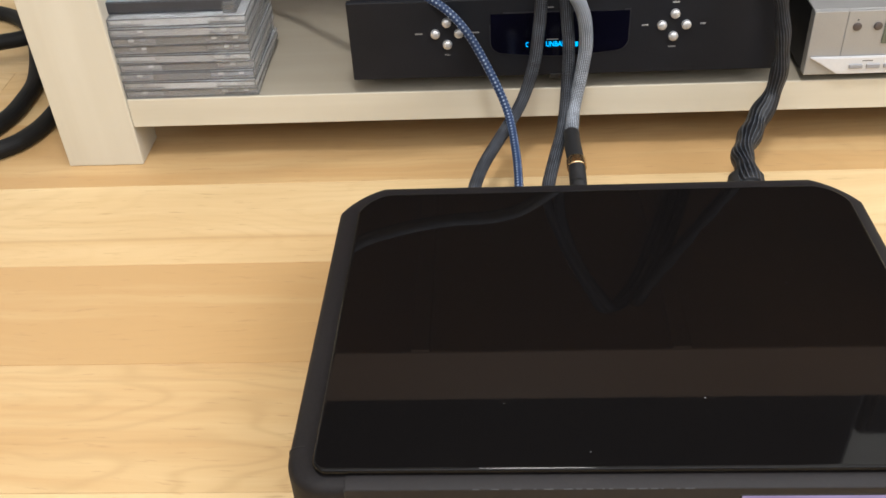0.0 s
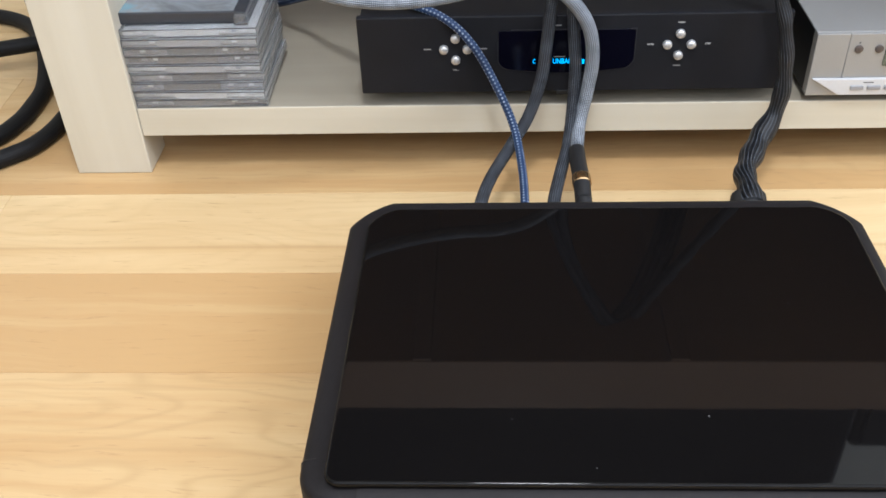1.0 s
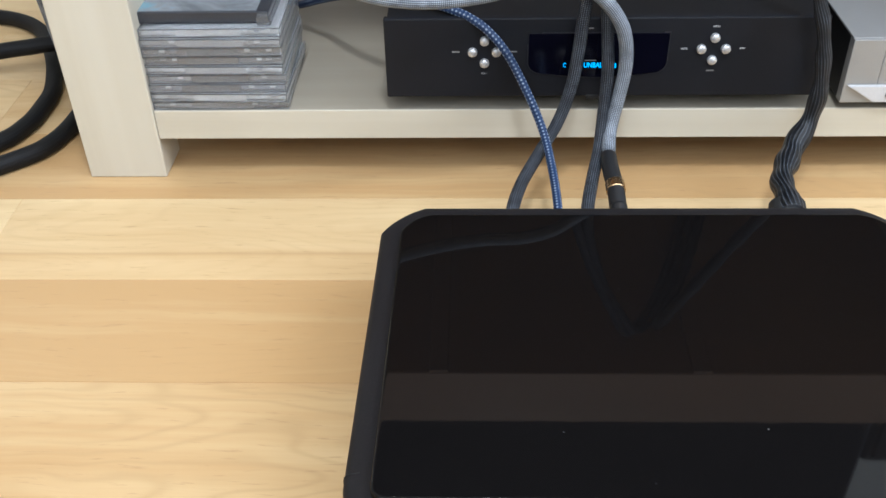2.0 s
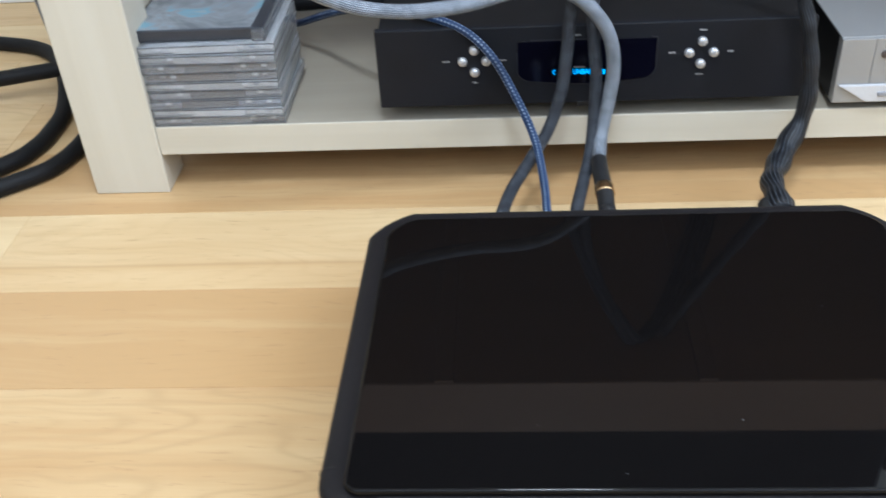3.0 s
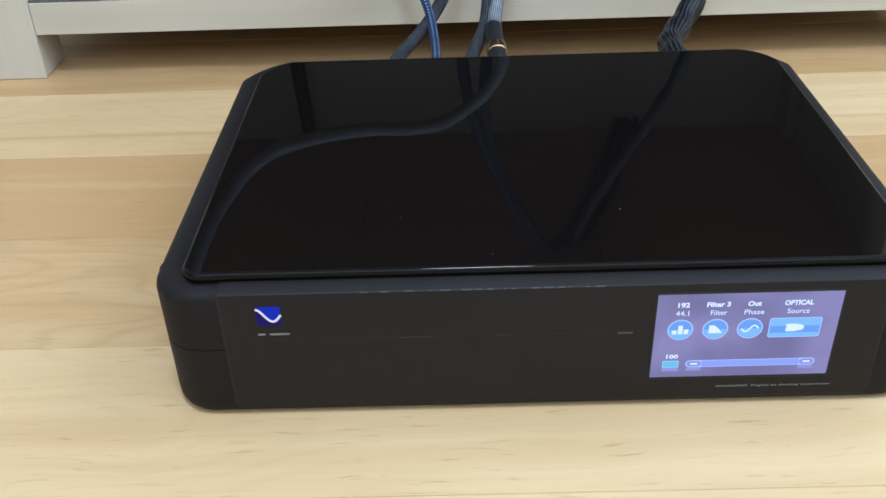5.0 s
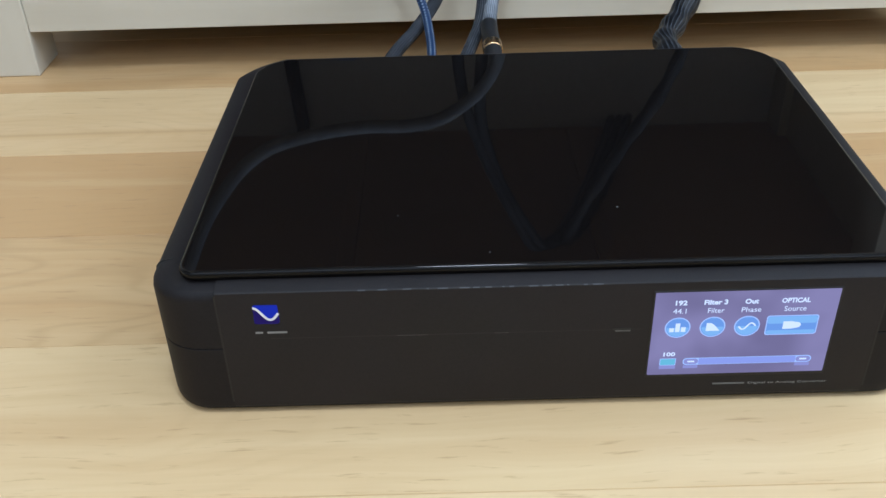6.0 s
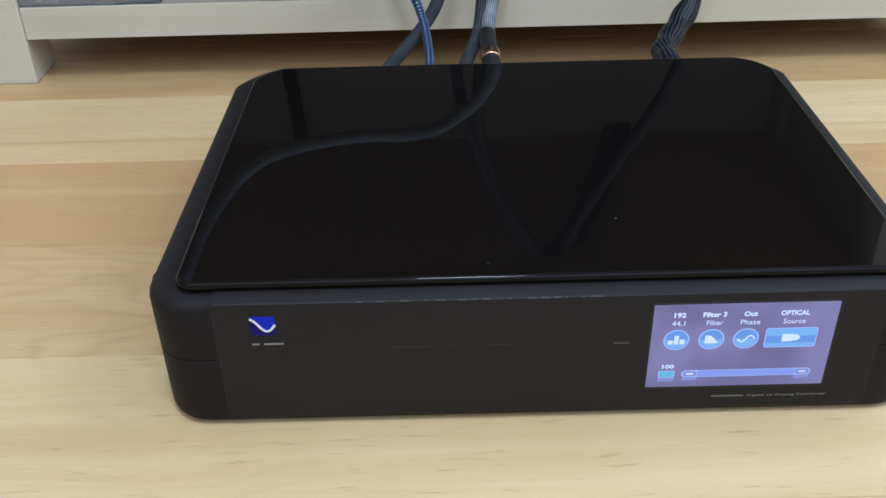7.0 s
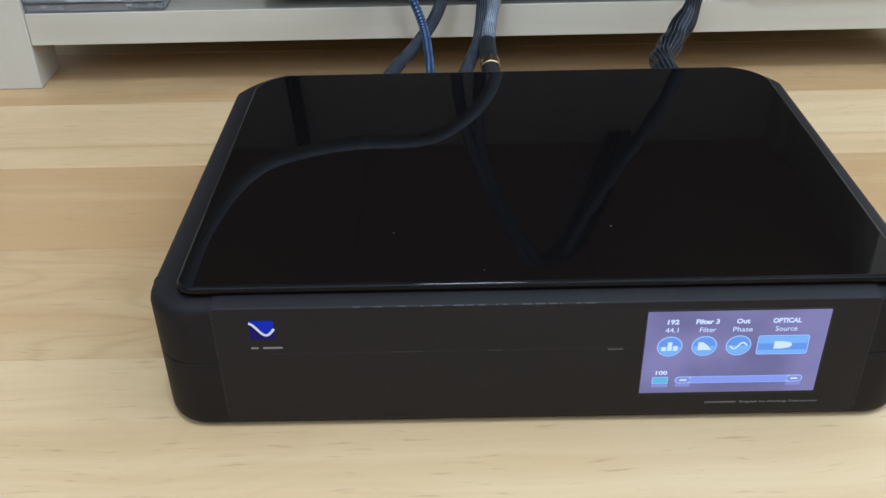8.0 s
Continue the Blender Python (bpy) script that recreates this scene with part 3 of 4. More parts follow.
        lettering("screen_text", text, x, yy, z, 0.0031, UI_WHITE, scr, 0.00016, tw)
        x, z = at(u + 0.005, 0.222)
        lettering("screen_text", small, x, yy, z, 0.0034, UI_WHITE, scr, 0.0, sw)
    for k, u in enumerate((0.140, 0.332, 0.522)):
        x, z = at(u, 0.415)

        def round_pts(r, squash=1.0, zz=z, xx=x):
            return [(xx + r * math.cos(2 * math.pi * i / 32), zz + r * squash * math.sin(2 * math.pi * i / 32)) for i in range(32)]

        key = part("screen_key", outline_bm(round_pts(0.0073), yy, 0.00004), UI_RING, scr, "round blue key")
        part("key_face", outline_bm(round_pts(0.0066), yy - 0.00005, 0.00004), UI_BLUE, key)
        lower = [(x + 0.0062 * math.cos(a), z + 0.0062 * math.sin(a)) for a in [math.pi * (1 + i / 16) for i in range(17)]]
        part("key_shine", outline_bm(lower, yy - 0.0001, 0.00002), UI_SKY, key)
        upper = [(x + 0.0062 * math.cos(a), z + 0.0028 + 0.0034 * math.sin(a)) for a in [math.pi * i / 16 for i in range(17)]]
        part("key_shine", outline_bm([(a, b) for a, b in upper if (a - x) ** 2 + (b - z) ** 2 < 0.0064 ** 2], yy - 0.0001, 0.00002), UI_SKY, key)
        yi = yy - 0.00015
        if k == 0:
            for dx, hh in ((-0.0033, 0.0028), (0.0, 0.0062), (0.0033, 0.0034)):
                part("key_sign", outline_bm([(x + dx - 0.0013, z - 0.0030), (x + dx + 0.0013, z - 0.0030), (x + dx + 0.0013, z - 0.0030 + hh), (x + dx - 0.0013, z - 0.0030 + hh)], yi, 0.00002), UI_WHITE, key)
        elif k == 1:
            part("key_sign", outline_bm([(x - 0.0036, z - 0.0028), (x + 0.0042, z - 0.0028), (x + 0.0016, z + 0.0008), (x - 0.0008, z + 0.0028), (x - 0.0036, z + 0.0030)], yi, 0.00002), UI_WHITE, key)
        else:
            line = [(x - 0.0048 + 0.0096 * i / 16, z - 0.0022 * math.sin(2 * math.pi * i / 16)) for i in range(17)]
            part("key_sign", outline_bm(stroke_xz(line, 0.0010), yi, 0.00002), UI_WHITE, key)
    x, z = at(0.768, 0.415)
    key = part("screen_key", outline_bm(rounded_xz(x - 0.0147, x + 0.0147, z - 0.0070, z + 0.0070, 0.0016), yy, 0.00004), UI_RING, scr, "wide blue key")
    part("key_face", outline_bm(rounded_xz(x - 0.0141, x + 0.0141, z - 0.0064, z + 0.0064, 0.0013), yy - 0.00005, 0.00004), UI_BLUE, key)
    part("key_shine", outline_bm(rounded_xz(x - 0.0139, x + 0.0139, z + 0.0012, z + 0.0062, 0.0012), yy - 0.0001, 0.00002), UI_SKY, key)
    part("key_shine", outline_bm(rounded_xz(x - 0.0139, x + 0.0139, z - 0.0062, z - 0.0036, 0.0012), yy - 0.0001, 0.00002), UI_SKY, key)
    plug = [(x - 0.0050, z - 0.0027), (x - 0.0002, z - 0.0027)] + [(x + 0.0022 + 0.0030 * math.cos(a), z + 0.0022 * math.sin(a)) for a in [math.pi * (-0.5 + i / 8) for i in range(9)]] + [(x - 0.0002, z + 0.0027), (x - 0.0050, z + 0.0027)]
    part("key_sign", outline_bm(plug, yy - 0.00015, 0.00002), UI_WHITE, key)
    x, z = at(0.110, 0.745)
    lettering("screen_text", "100", x, yy, z, 0.0027, UI_WHITE, scr, 0.00012, 0.0068)
    x, z = at(0.110, 0.838)
    lamp = part("level_box", outline_bm(rounded_xz(x - 0.0047, x + 0.0047, z - 0.0026, z + 0.0026, 0.0006), yy, 0.00004), UI_RING, scr)
    part("level_face", outline_bm(rounded_xz(x - 0.0042, x + 0.0042, z - 0.0021, z + 0.0021, 0.0004), yy - 0.00005, 0.00004), UI_TEAL, lamp)
    part("level_shadow", outline_bm(rounded_xz(x - 0.0047, x + 0.0047, z - 0.0052, z - 0.0028, 0.0004), yy, 0.00003), UI_FADE, scr)
    xa, xb = sx0 + 0.195 * w, sx0 + 0.920 * w
    slider = part("slider", outline_bm(rounded_xz(xa, xb, z - 0.0026, z + 0.0026, 0.0024), yy, 0.00004), UI_RING, scr, "long level slider")
    part("slider_face", outline_bm(rounded_xz(xa + 0.0095, xb - 0.0095, z - 0.0020, z + 0.0020, 0.0002), yy - 0.00005, 0.00004), UI_BAR, slider)
    for p, q, s in ((xa + 0.0006, xa + 0.0090, 1), (xb - 0.0090, xb - 0.0006, 0)):
        part("slider_end", outline_bm(rounded_xz(p, q, z - 0.0020, z + 0.0020, 0.0019), yy - 0.00005, 0.00004), UI_FADE, slider)
        part("slider_sign", outline_bm(rounded_xz((p + q) / 2 - 0.0018, (p + q) / 2 + 0.0018, z - 0.0003, z + 0.0003, 0.0002), yy - 0.0001, 0.00003), UI_WHITE, slider)
        part("slider_shadow", outline_bm(rounded_xz(p, q, z - 0.0050, z - 0.0029, 0.0004), yy, 0.00003), UI_FADE, scr)
    # line of small print under the screen
    part("print_bar", outline_bm(rounded_xz(0.3175, 0.3360, 0.0141, 0.0149, 0.0003), -0.0008, 0.0001), PRINTDIM, dac)
    lettering("print_text", "Digital to Analog Converter", 0.3615, -0.0009, 0.0145, 0.0015, PRINTMID, dac, 0.0, 0.0465)
    return dac


converter()


# ---- amplifier on the shelf ----
def amplifier():
    ax0, ax1, ay0, ay1, az0, az1 = -0.0135, 0.417, 0.512, 0.84, 0.0985, 0.1835
    amp = tagged(empty("amplifier", 0.2, 0.67, SHELF1), "black hi-fi amplifier with silver keys and blue display, on the shelf", "amplifier")
    part("casing", box_bm(ax0 + 0.003, ax1 - 0.003, ay0 + 0.0085, ay1, az0 + 0.003, az1 - 0.002, 0.001), AMPTOP, amp, "black steel casing")
    part("front_plate", box_bm(ax0, ax1, ay0, ay0 + 0.008, az0, az1, 0.0016, 2), AMP, amp, "black metal front plate")
    for x in (ax0 + 0.055, 0.196, ax1 - 0.055):
        for y in (ay0 + 0.11, ay1 - 0.05):
            bm = bmesh.new()
            bmesh.ops.create_cone(bm, cap_ends=True, segments=20, radius1=0.012, radius2=0.014, depth=az0 + 0.003 - SHELF1)
            bmesh.ops.translate(bm, verts=bm.verts, vec=(x, y, (SHELF1 + az0 + 0.003) / 2))
            part("foot", bm, RUBBER, amp)
    # display window: flat top, lower corners strongly rounded, bowed underside
    cx, hw, zt, zb = 0.1965, 0.068, 0.1675, 0.1190
    pts = [(cx - hw, zt), (cx - hw, zb + 0.020)]
    pts += [(cx - hw + 0.014 - 0.014 * math.cos(a), zb + 0.018 - 0.012 * math.sin(a)) for a in [math.pi / 2 * i / 8 for i in range(1, 9)]]
    pts += [(cx - hw + 0.014 + (2 * hw - 0.028) * i / 12, zb + 0.006 - 0.004 * math.sin(math.pi * i / 12)) for i in range(1, 12)]
    pts += [(cx + hw - 0.014 + 0.014 * math.sin(a), zb + 0.018 - 0.012 * math.cos(a)) for a in [math.pi / 2 * i / 8 for i in range(0, 9)]]
    pts += [(cx + hw, zt)]
    part("display_rim", outline_bm([(cx + (x - cx) * 1.018, 0.143 + (z - 0.143) * 1.05) for x, z in pts], ay0, 0.0006), RIM, amp, "glossy rim")
    disp = part("display", outline_bm(pts, ay0 - 0.0004, 0.0006), WINDOWPANE, amp, "dark blue-black display window")
    yy = ay0 - 0.0012
    lettering("display_text", "C", 0.1645, yy, 0.1338, 0.0048, CYAN, disp, 0.0001, 0.0028)
    lettering("display_text", "UNBAL", 0.1925, yy, 0.1338, 0.0054, CYAN, disp, 0.00018, 0.0185)
    for dz in (-0.0018, 0.0, 0.0018):
        part("display_bar", outline_bm(rounded_xz(0.2105, 0.2150, 0.1332 + dz - 0.0005, 0.1332 + dz + 0.0005, 0.0002), yy, 0.0001), CYAN, disp)
    part("print_bar", outline_bm(rounded_xz(0.1840, 0.1955, 0.1386, 0.1397, 0.0005), yy, 0.0001), PRINTMID, disp)
    part("print_bar", outline_bm(rounded_xz(0.1835, 0.1905, 0.1722, 0.1732, 0.0004), ay0, 0.0001), PRINTMID, amp)
    box("receiver_eye", 0.188, 0.201, ay0 - 0.0006, ay0 + 0.001, az0 - 0.0035, az0 + 0.002, GROOVE, amp, bevel=0.0008)
    for kx, names in ((0.0850, ("", "", "", "VOL -")), (0.3085, ("MENU", "MUTE", "STBY", ""))):
        zz = 0.1485 if kx < 0.2 else 0.1505
        for dx, dz, word, lx, lz in ((0, 0.0118, names[0], 0, 0.0115), (-0.0118, 0, names[1], -0.0165, 0), (0.0118, 0, names[2], 0.0165, 0), (0, -0.0118, names[3], 0, -0.0118)):
            key = part("key", disc_bm(kx + dx, ay0, zz + dz, 0.0047, 0.004, 24, 0.0009), CHROME, amp, "round silver key")
            shaded(key, 50)
            px, pz = kx + dx + lx, zz + dz + lz
            if word:
                lettering("print_text", word, px, ay0 - 0.0001, pz, 0.0017, PRINT, amp, 0.0001)
            else:
                part("print_bar", outline_bm(rounded_xz(px - 0.0035, px + 0.0035, pz - 0.00045, pz + 0.00045, 0.0002), ay0, 0.0001), PRINTMID, amp)


amplifier()


# ---- silver receiver beside it ----
def receiver():
    x0, x1, y0, z0, z1 = 0.4435, 0.6145, 0.512, SHELF1 + 0.0085, 0.1585
    rec = tagged(empty("radio_receiver", (x0 + x1) / 2, 0.63, SHELF1), "silver compact hi-fi receiver with small green display, on the shelf", "receiver")
    box("casing", x0 + 0.001, x1 - 0.001, y0 + 0.012, 0.79, z0, z1 - 0.001, AMPTOP, rec, "black side casing", bevel=0.001)
    box("lid", x0, x1, y0 + 0.004, 0.79, z1 - 0.0012, z1 + 0.001, SILVER, rec, "silver painted lid", bevel=0.0006)
    part("front_plate", box_bm(x0, 0.47594, y0, y0 + 0.012, z0 + 0.001, z1, 0.0008), SILVER, rec, "silver end piece")
    part("front_plate", box_bm(0.47606, x1, y0, y0 + 0.012, z0 + 0.001, z1, 0.0008), SILVER, rec, "silver front plate")
    # pale lip along the bottom with a slanted end
    lz = 0.1105
    bm = outline_bm([(x0 + 0.0030, lz), (x1 - 0.001, lz), (x1 - 0.001, z0 + 0.003), (0.4755, z0 + 0.003)], y0, 0.0036)
    bmesh.ops.bevel(bm, geom=list(bm.edges), offset=0.0008, segments=2, affect="EDGES")
    part("lip", bm, SILVERLIP, rec, "pale silver lip")
    for kx in (0.4855, 0.5025, 0.5195, 0.5365):
        box("key", kx, kx + 0.0135, y0 - 0.0056, y0 - 0.0032, 0.0985, 0.1030, GREYKEY, rec, bevel=0.0008)
    for kx in (0.4865, 0.5065):
        shaded(part("socket", disc_bm(kx, y0, 0.1420, 0.0042, 0.0016, 24), KNOB, rec, "dark round socket"), 50)
    part("print_bar", outline_bm(rounded_xz(0.4855, 0.4872, 0.1478, 0.1498, 0.0004), y0, 0.0001), PRINTDIM, rec)
    part("print_bar", outline_bm(rounded_xz(0.4980, 0.5080, 0.1060, 0.1068, 0.0003), y0 - 0.0036, 0.0001), PRINTDIM, rec)
    part("display", outline_bm(rounded_xz(0.5130, 0.5750, 0.1235, 0.1490, 0.0012), y0, 0.0012), LCD, rec, "grey-green display window")
    for fx in (x0 + 0.025, x1 - 0.03):
        for fy in (0.54, 0.75):
            box("foot", fx, fx + 0.018, fy, fy + 0.018, SHELF1, z0 + 0.0005, RUBBER, rec, bevel=0.002)
    return rec


receiver()


# ---- stack of compact disc cases ----
INSERTS = (2, 3, 0, 0, 1, 4, 0, 1, 3)


def disc_case(k, x, y, z, turn, tray):
    """A jewel case with its lower-left front corner at (x, y, z)."""
    ob = tagged(empty("disc_case", x, y, z), ("clear compact disc case with printed insert in a stack", "clear compact disc case with pale insert in a stack", "clear compact disc case with dark tray in a stack")[k % 3], "disc case", "stack of disc cases")
    w, d, h = 0.142, 0.125, 0.0098
    bm = box_bm(x, x + w, y, y + d, z, z + 0.0012, 0.0003, 1)
    box_bm(x, x + w, y, y + d, z + h - 0.0013, z + h, 0.0003, 1, bm)
    box_bm(x, x + w, y, y + 0.0012, z + 0.0013, z + h - 0.0016, bm=bm)
    box_bm(x + w - 0.0012, x + w, y + 0.0013, y + d, z + 0.0013, z + h - 0.0014, bm=bm)
    box_bm(x, x + 0.0012, y + 0.0013, y + d, z + 0.0013, z + h - 0.0014, bm=bm)
    part("shell", bm, CLEAR, ob, "clear plastic shell")
    part("tray", box_bm(x + 0.0016, x + w - 0.0016, y + 0.0050, y + d - 0.002, z + 0.0016, z + 0.0064, 0.0004, 1), TRAYS[tray], ob)
    m0, m1 = 0.040 + 0.006 * math.sin(k * 2.3), w - 0.042 + 0.005 * math.cos(k * 1.7)
    part("insert", box_bm(x + m0, x + m1, y + 0.0016, y + 0.0046, z + 0.0016, z + h - 0.0020), TRAYS[INSERTS[k]], ob)
    part("booklet", box_bm(x + 0.012, x + w - 0.0025, y + 0.0056, y + d - 0.003, z + 0.0067, z + h - 0.0017), TRAYS[(5, 3, 1, 2, 3, 5, 1, 3, 3)[k]], ob)
    for q, hx in enumerate((0.018, 0.030, w - 0.038, w - 0.026, w - 0.016)):
        if (k * 3 + q) % 4 != 1:
            part("catch", box_bm(x + hx, x + hx + 0.005, y + 0.0006, y + 0.004, z + h * 0.56, z + h * 0.74), TRAYS[(3, 1, 3, 5)[(k + q) % 4]], ob)
    c = Vector((x + w / 2, y + d / 2, z))
    ob.matrix_basis = Matrix.Translation(c) @ Matrix.Rotation(radians(turn), 4, "Z") @ Matrix.Translation(-c) @ ob.matrix_basis
    return ob


CASES = ((-0.2600, 0.5195, 0.6, 1), (-0.2585, 0.5175, -1.2, 3), (-0.2605, 0.5190, 0.3, 5), (-0.2590, 0.5205, 0.8, 1),
         (-0.2600, 0.5195, -0.5, 3), (-0.2610, 0.5210, 0.4, 2), (-0.2605, 0.5200, 0.9, 2), (-0.2595, 0.5190, -0.3, 1), (-0.2600, 0.5220, 0.6, 3))
for k, (x, y, turn, tray) in enumerate(CASES):
    disc_case(k, x, y, SHELF1 + k * 0.01, turn, tray)


def top_case():
    z = SHELF1 + 0.09
    ob = tagged(empty("disc_case", -0.195, 0.60, z), "dark disc case with pale blue cover lying on the stack", "disc case", "stack of disc cases")
    x0, x1, y0, y1 = -0.2705, -0.1290, 0.5330, 0.6600
    part("case", box_bm(x0, x1, y0, y1, z + 0.0002, z + 0.0128, 0.0012), DARKCASE, ob, "dark plastic case")
    a = Mat("printed_cover", rough=0.12)
    v = a.coords(scale=(1, 1, 1))
    n1, n2 = a.noise(v, 24, 3, 0.6, 0.6), a.noise(v, 9, 2)
    c = a.ramp(n1, [(0.35, (0.13, 0.14, 0.15)), (0.55, (0.26, 0.28, 0.30)), (0.66, (0.17, 0.36, 0.46)), (0.8, (0.42, 0.40, 0.36))])
    a.color(a.mix(a.math("MULTIPLY", n2, 0.5), c, (0.21, 0.23, 0.25)))
    part("cover", box_bm(x0 + 0.003, x1 - 0.012, y0 + 0.002, y1 - 0.002, z + 0.0124, z + 0.0131), a.m, ob, "printed grey and blue cover")
    part("shell", box_bm(x1 - 0.011, x1 + 0.003, y0 - 0.008, y1, z + 0.0012, z + 0.0110, 0.0008), CLEAR, ob)


top_case()


# ---- cables between the converter and the shelf ----
def ring_at(name, points, r, material, parent, label=""):
    return tube(name, points, r, material, parent, label, 20, 4)


def blue_cable():
    t = tagged(empty("braided_cable", 0.15, 0.35, 0.06), "thin blue and silver braided cable plugged into the converter", "cable")
    pts = [(0.1515, 0.332, 0.058), (0.152, 0.365, 0.062), (0.151, 0.420, 0.064), (0.144, 0.476, 0.078), (0.126, 0.492, 0.117), (0.103, 0.500, 0.158), (0.076, 0.512, 0.181), (0.040, 0.532, 0.1885), (0.0, 0.557, 0.1880), (-0.051, 0.612, 0.167), (-0.091, 0.666, 0.140), (-0.130, 0.707, 0.115), (-0.165, 0.76, 0.092), (-0.18, 0.84, 0.0855)]
    tube("sleeve", pts, 0.0043, BLUEBRAID, t)


blue_cable()


def left_cable():
    t = tagged(empty("signal_cable", 0.11, 0.35, 0.06), "charcoal sleeved signal cable rising from the converter", "cable")
    pts = [(0.109, 0.332, 0.058), (0.110, 0.365, 0.060), (0.120, 0.410, 0.060), (0.139, 0.458, 0.064), (0.1585, 0.484, 0.085), (0.1705, 0.489, 0.123), (0.1755, 0.491, 0.163), (0.179, 0.494, 0.203), (0.188, 0.497, 0.25), (0.212, 0.503, 0.32), (0.240, 0.513, 0.385), (0.268, 0.54, 0.445), (0.315, 0.63, 0.474), (0.368, 0.77, 0.476), (0.425, 0.95, 0.474)]
    tube("sleeve", pts, 0.0062, GREYBRAID, t)


left_cable()


def split_cable():
    """Two conductors that leave the converter apart and run up side by side."""
    t = tagged(empty("interconnect_cable", 0.2, 0.35, 0.06), "thick silver and charcoal braided interconnect cable with split ends", "cable")
    one = [(0.178, 0.332, 0.058), (0.179, 0.365, 0.061), (0.189, 0.420, 0.060), (0.199, 0.464, 0.066), (0.2035, 0.486, 0.095), (0.2045, 0.490, 0.140), (0.2015, 0.492, 0.176), (0.199, 0.495, 0.222), (0.203, 0.500, 0.27), (0.222, 0.508, 0.335), (0.250, 0.518, 0.395), (0.280, 0.55, 0.450), (0.327, 0.63, 0.474), (0.381, 0.77, 0.476), (0.438, 0.95, 0.474)]
    tube("dark_conductor", one, 0.0062, GREYBRAID, t, "charcoal braided conductor")
    two = [(0.2062, 0.446, 0.0675), (0.2105, 0.478, 0.080), (0.2170, 0.486, 0.112), (0.2205, 0.486, 0.148), (0.2150, 0.482, 0.183), (0.199, 0.480, 0.210), (0.177, 0.478, 0.2285), (0.153, 0.470, 0.238), (0.122, 0.460, 0.2385), (0.086, 0.450, 0.233), (0.051, 0.441, 0.232), (0.021, 0.434, 0.2345), (-0.009, 0.428, 0.241), (-0.032, 0.420, 0.252), (-0.052, 0.408, 0.268), (-0.078, 0.385, 0.300), (-0.10, 0.36, 0.345), (-0.125, 0.345, 0.41), (-0.17, 0.36, 0.49), (-0.24, 0.42, 0.56), (-0.33, 0.52, 0.597), (-0.40, 0.62, 0.30), (-0.42, 0.70, 0.02)]
    tube("silver_conductor", two, 0.0068, SILVERBRAID, t, "silver-grey braided conductor")
    leg = [(0.2072, 0.352, 0.0580), (0.2072, 0.375, 0.0630), (0.2070, 0.395, 0.0670), (0.2062, 0.427, 0.0665), (0.2062, 0.448, 0.0675)]
    tube("heat_shrink", leg, 0.0082, SHRINK, t, "black heat-shrink end")
    ring_at("collar", [(0.2072, 0.3890, 0.0658), (0.2071, 0.394, 0.0668), (0.2070, 0.3990, 0.0673)], 0.0092, BRASS, t, "gold collar ring")
    tube("plug", [(0.2072, 0.332, 0.0565), (0.2072, 0.342, 0.0585), (0.2072, 0.366, 0.0645)], 0.0078, SHRINK, t)


split_cable()


def power_cable():
    t = tagged(empty("power_cable", 0.36, 0.35, 0.06), "thick black sleeved power cable with rippled braid", "cable")
    pts = [(0.3600, 0.352, 0.066), (0.3610, 0.375, 0.068), (0.3655, 0.410, 0.0645), (0.3780, 0.440, 0.062), (0.3935, 0.470, 0.067), (0.4070, 0.484, 0.085), (0.4110, 0.486, 0.118), (0.4075, 0.486, 0.150), (0.4020, 0.488, 0.180), (0.393, 0.492, 0.210), (0.383, 0.494, 0.235), (0.365, 0.498, 0.27), (0.338, 0.505, 0.325), (0.318, 0.52, 0.38), (0.308, 0.56, 0.45), (0.342, 0.64, 0.474), (0.395, 0.77, 0.475), (0.452, 0.95, 0.473)]
    tube("sleeve", pts, 0.0108, POWERBRAID, t, "", 18, 14, lambda s: (1 + 0.10 * math.sin(s * 150) + 0.06 * math.sin(s * 61 + 1)) * (1.0 if s < 0.13 else max(0.64, 1.0 - (s - 0.13) * 4.5)))
    tube("plug", [(0.3575, 0.333, 0.046), (0.3578, 0.345, 0.051), (0.3590, 0.357, 0.058), (0.3605, 0.370, 0.0640)], 0.0165, RUBBER, t, "black rubber plug", 18, 6, lambda s: 1.12 - 7.0 * max(0, s - 0.02))


power_cable()


def coiled_cable():
    """A thick cable lying in loops on the floor beside the cabinet."""
    t = tagged(empty("coiled_cable", -0.6, 0.7, 0), "thick black cable coiled in loops on the floor", "cable")
    r = 0.0102
    pts = [(-0.95, 1.03, r), (-0.80, 1.00, r), (-0.66, 0.935, r), (-0.575, 0.908, r), (-0.53, 0.875, r), (-0.498, 0.826, r), (-0.470, 0.765, r), (-0.448, 0.696, r), (-0.445, 0.649, r),
           (-0.449, 0.610, r), (-0.470, 0.568, r), (-0.55, 0.50, r), (-0.68, 0.46, r + 0.002), (-0.80, 0.52, r + 0.006), (-0.82, 0.65, r + 0.016), (-0.72, 0.725, 0.030), (-0.57, 0.745, 0.034), (-0.499, 0.763, 0.036),
           (-0.455, 0.772, 0.036), (-0.415, 0.735, 0.026), (-0.395, 0.665, r + 0.003), (-0.395, 0.615, r), (-0.406, 0.568, r), (-0.430, 0.537, r), (-0.50, 0.485, r), (-0.62, 0.42, r), (-0.78, 0.37, r), (-0.95, 0.40, r)]
    tube("sleeve", pts, r, FLOORCABLE, t, "", 16, 10)


coiled_cable()


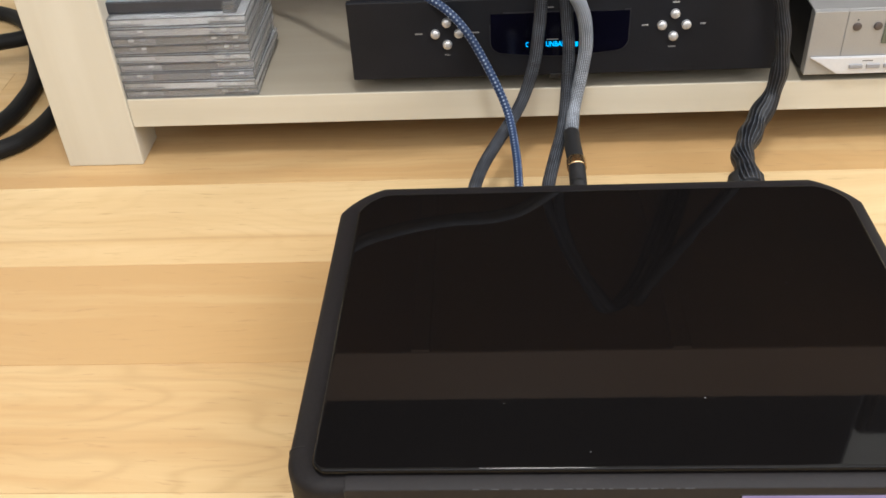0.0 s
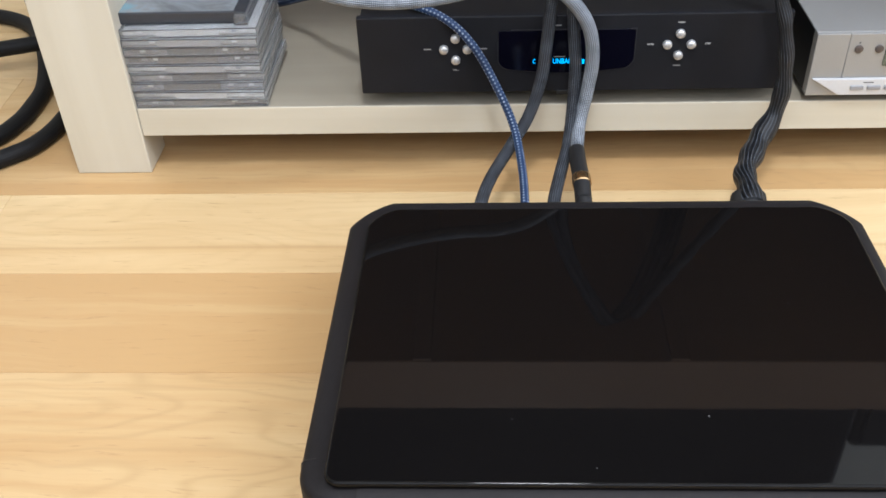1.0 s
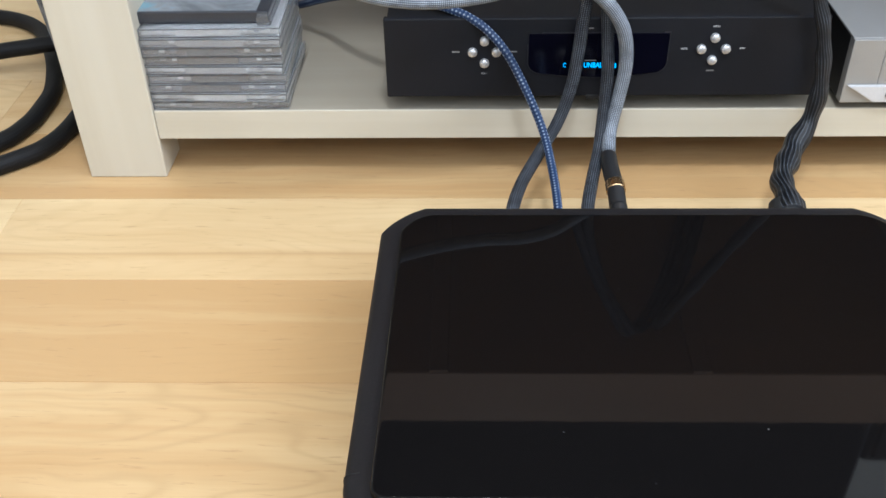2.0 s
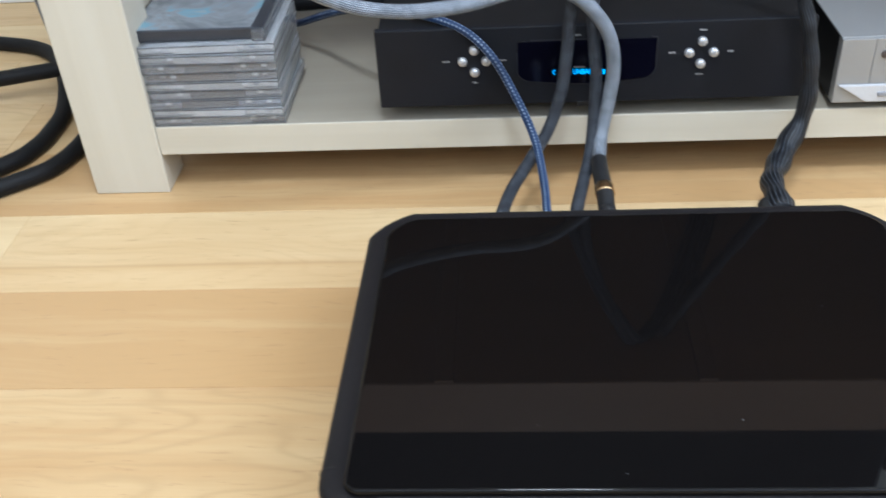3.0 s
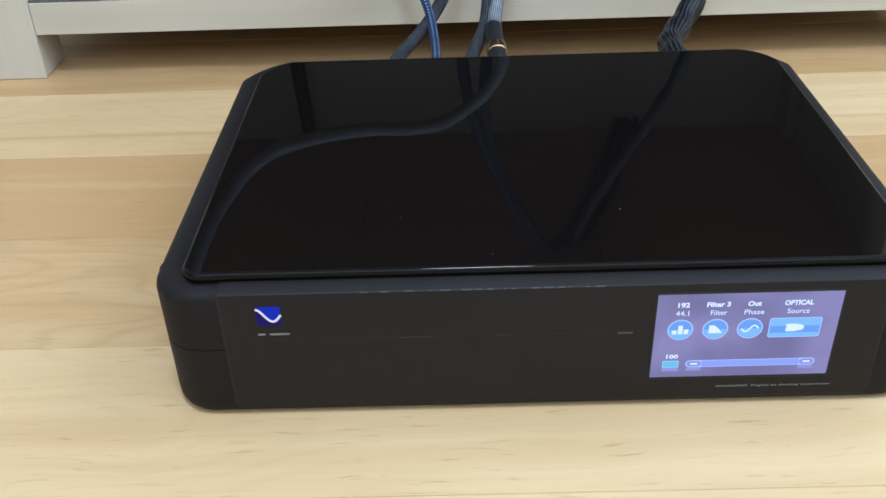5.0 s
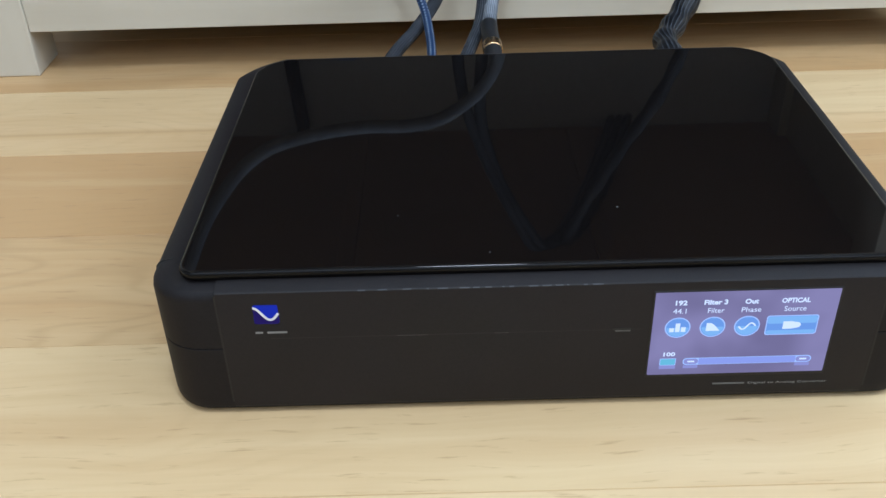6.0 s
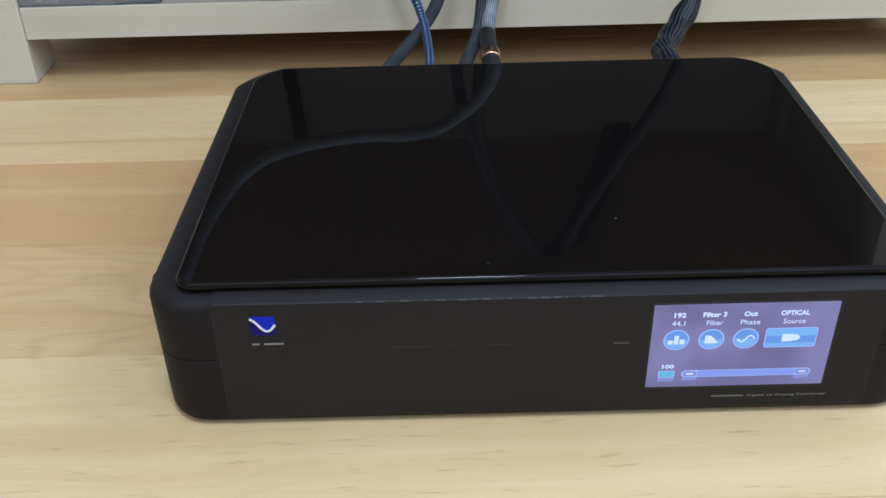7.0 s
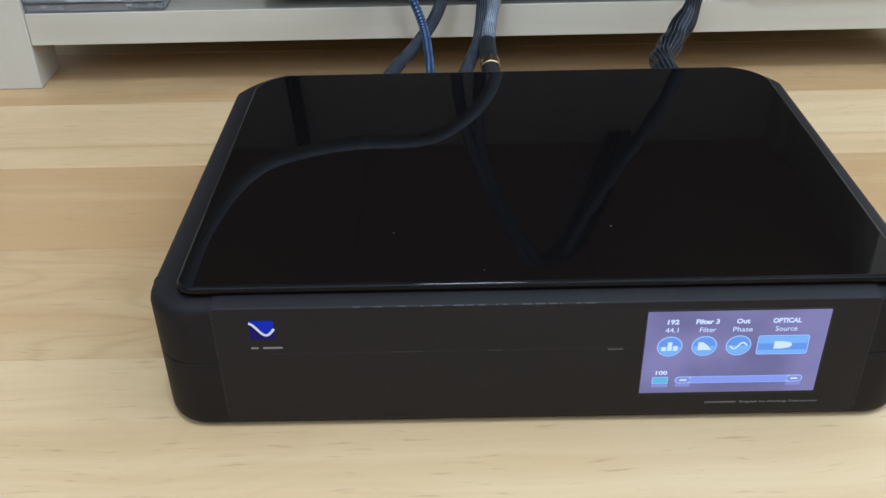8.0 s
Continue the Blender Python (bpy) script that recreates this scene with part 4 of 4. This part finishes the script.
def shelf_cable():
    t = tagged(empty("black_cable", -0.08, 0.82, SHELF1), "thick black cable lying across the back of the shelf", "cable")
    r = 0.0105
    tube("sleeve", [(-0.23, 0.86, SHELF1 + r), (-0.17, 0.835, SHELF1 + r), (-0.11, 0.838, SHELF1 + r), (-0.05, 0.825, SHELF1 + r), (-0.035, 0.84, SHELF1 + r + 0.004), (-0.040, 0.885, SHELF1 + 0.05), (-0.056, 0.905, 0.22), (-0.064, 0.912, 0.33), (-0.060, 0.914, 0.42), (-0.056, 0.916, 0.486)], r, FLOORCABLE, t)


shelf_cable()


def adaptor():
    t = tagged(empty("power_adaptor", 0.72, 0.69, 0), "small black power adaptor on the floor behind the cabinet leg", "adaptor")
    part("casing", box_bm(0.655, 0.78, 0.70, 0.77, 0.0, 0.032, 0.005, 3), RUBBER, t)
    tube("lead", [(0.66, 0.735, 0.016), (0.62, 0.75, 0.006), (0.54, 0.80, 0.0045), (0.40, 0.83, 0.0045), (0.25, 0.90, 0.0045)], 0.0035, FLOORCABLE, t)


adaptor()


def ceiling_lamp():
    lamp = tagged(empty("ceiling_lamp", LAMP_X, LAMP_Y, TOP), "round white ceiling lamp, switched on", "ceiling lamp")
    for name, prof, m in (("base", [(0.21, TOP - 0.03), (0.22, TOP - 0.025), (0.22, TOP)], WHITE), ("diffuser", [(0.12, TOP - 0.072), (0.17, TOP - 0.066), (0.198, TOP - 0.050), (0.205, TOP - 0.0305)], LAMPGLASS)):
        bm = loft_bm([[(LAMP_X + r * math.cos(2 * math.pi * k / 40), LAMP_Y + r * math.sin(2 * math.pi * k / 40), z) for k in range(40)] for r, z in prof])
        shaded(part(name, bm, m, lamp))


ceiling_lamp()


# ---- windows (out of view, they let the daylight in) ----
def window(name, axis, at, a0, a1, s, h):
    w = tagged(empty(name, *((at, (a0 + a1) / 2, s) if axis == "x" else ((a0 + a1) / 2, at, s))), "white framed window", "window", kind="structure")
    def bar(u0, u1, z0, z1, part_name):
        if axis == "x":
            box(part_name, at, at + 0.05, u0, u1, z0, z1, WHITE, w, bevel=0.003)
        else:
            box(part_name, u0, u1, at - 0.05, at, z0, z1, WHITE, w, bevel=0.003)
    bar(a0, a0 + 0.05, s, h, "window_frame"), bar(a1 - 0.05, a1, s, h, "window_frame")
    bar(a0 + 0.051, a1 - 0.051, s, s + 0.05, "window_frame"), bar(a0 + 0.051, a1 - 0.051, h - 0.05, h, "window_frame")


window("window_1", "x", X1 + 0.03, -0.72, 1.02, 0.95, 2.42)
window("window_2", "y", Y0 - 0.03, -1.25, 1.45, 0.95, 2.42)


# ---- floor planks ----
PW, PL = 0.1352, 1.215
made_planks = {}


def plank_mesh(length, width):
    """One plank with a fine bevel; alike planks share it."""
    key = (round(length, 3), round(width, 3))
    if key not in made_planks:
        e, g = 0.0005, 0.00012
        rings = [[(q, q, z), (length - q, q, z), (length - q, width - q, z), (q, width - q, z)] for q, z in ((e, -0.008), (g, -0.0006), (e, 0.0))]
        bm = loft_bm(rings)
        me = bpy.data.meshes.new("plank")
        bm.to_mesh(me)
        bm.free()
        me.materials.append(PLANK)
        made_planks[key] = me
    return made_planks[key]


# rows near the converter: tone (0 light, 1 dark) and strength of the figure
ROW_TONE = {-1: (0.22, 0.22), 0: (0.27, 0.30), 1: (0.74, 0.85), 2: (1.0, 0.3), 3: (0.34, 0.35), 4: (0.95, 0.5)}
ROW_LINE = {3: 0.296}   # a thin brown line printed along the plank, as a share of its width
rng = random.Random(11)
first = 0.0678 - PW
for r in range(-12, 9):
    y = first + r * PW
    ya, yb = max(y, Y0 + 0.004), min(y + PW, Y1 - 0.004)
    if yb - ya < 0.02:
        continue
    start = -0.405 if r == 3 else (-0.47 - 0.09 * rng.random() if -2 < r < 6 else -0.405 + PL * rng.random())
    tone, fig = ROW_TONE.get(r, (0.15 + 0.5 * rng.random(), 0.3 + 0.6 * rng.random()))
    for c in range(-4, 3):
        xa, xb = max(start + c * PL, X0 + 0.004), min(start + (c + 1) * PL, X1 - 0.004)
        if xb - xa < 0.05:
            continue
        ob = new("plank", plank_mesh(xb - xa, yb - ya))
        ob.location = (xa, ya, 0.0)
        near = xa < 0.7 and xb > -0.42
        ob.color = (tone + (0 if near else 0.2 * rng.random() - 0.1), fig, ROW_LINE.get(r, 5.0), 1)
        ob.parent = floor
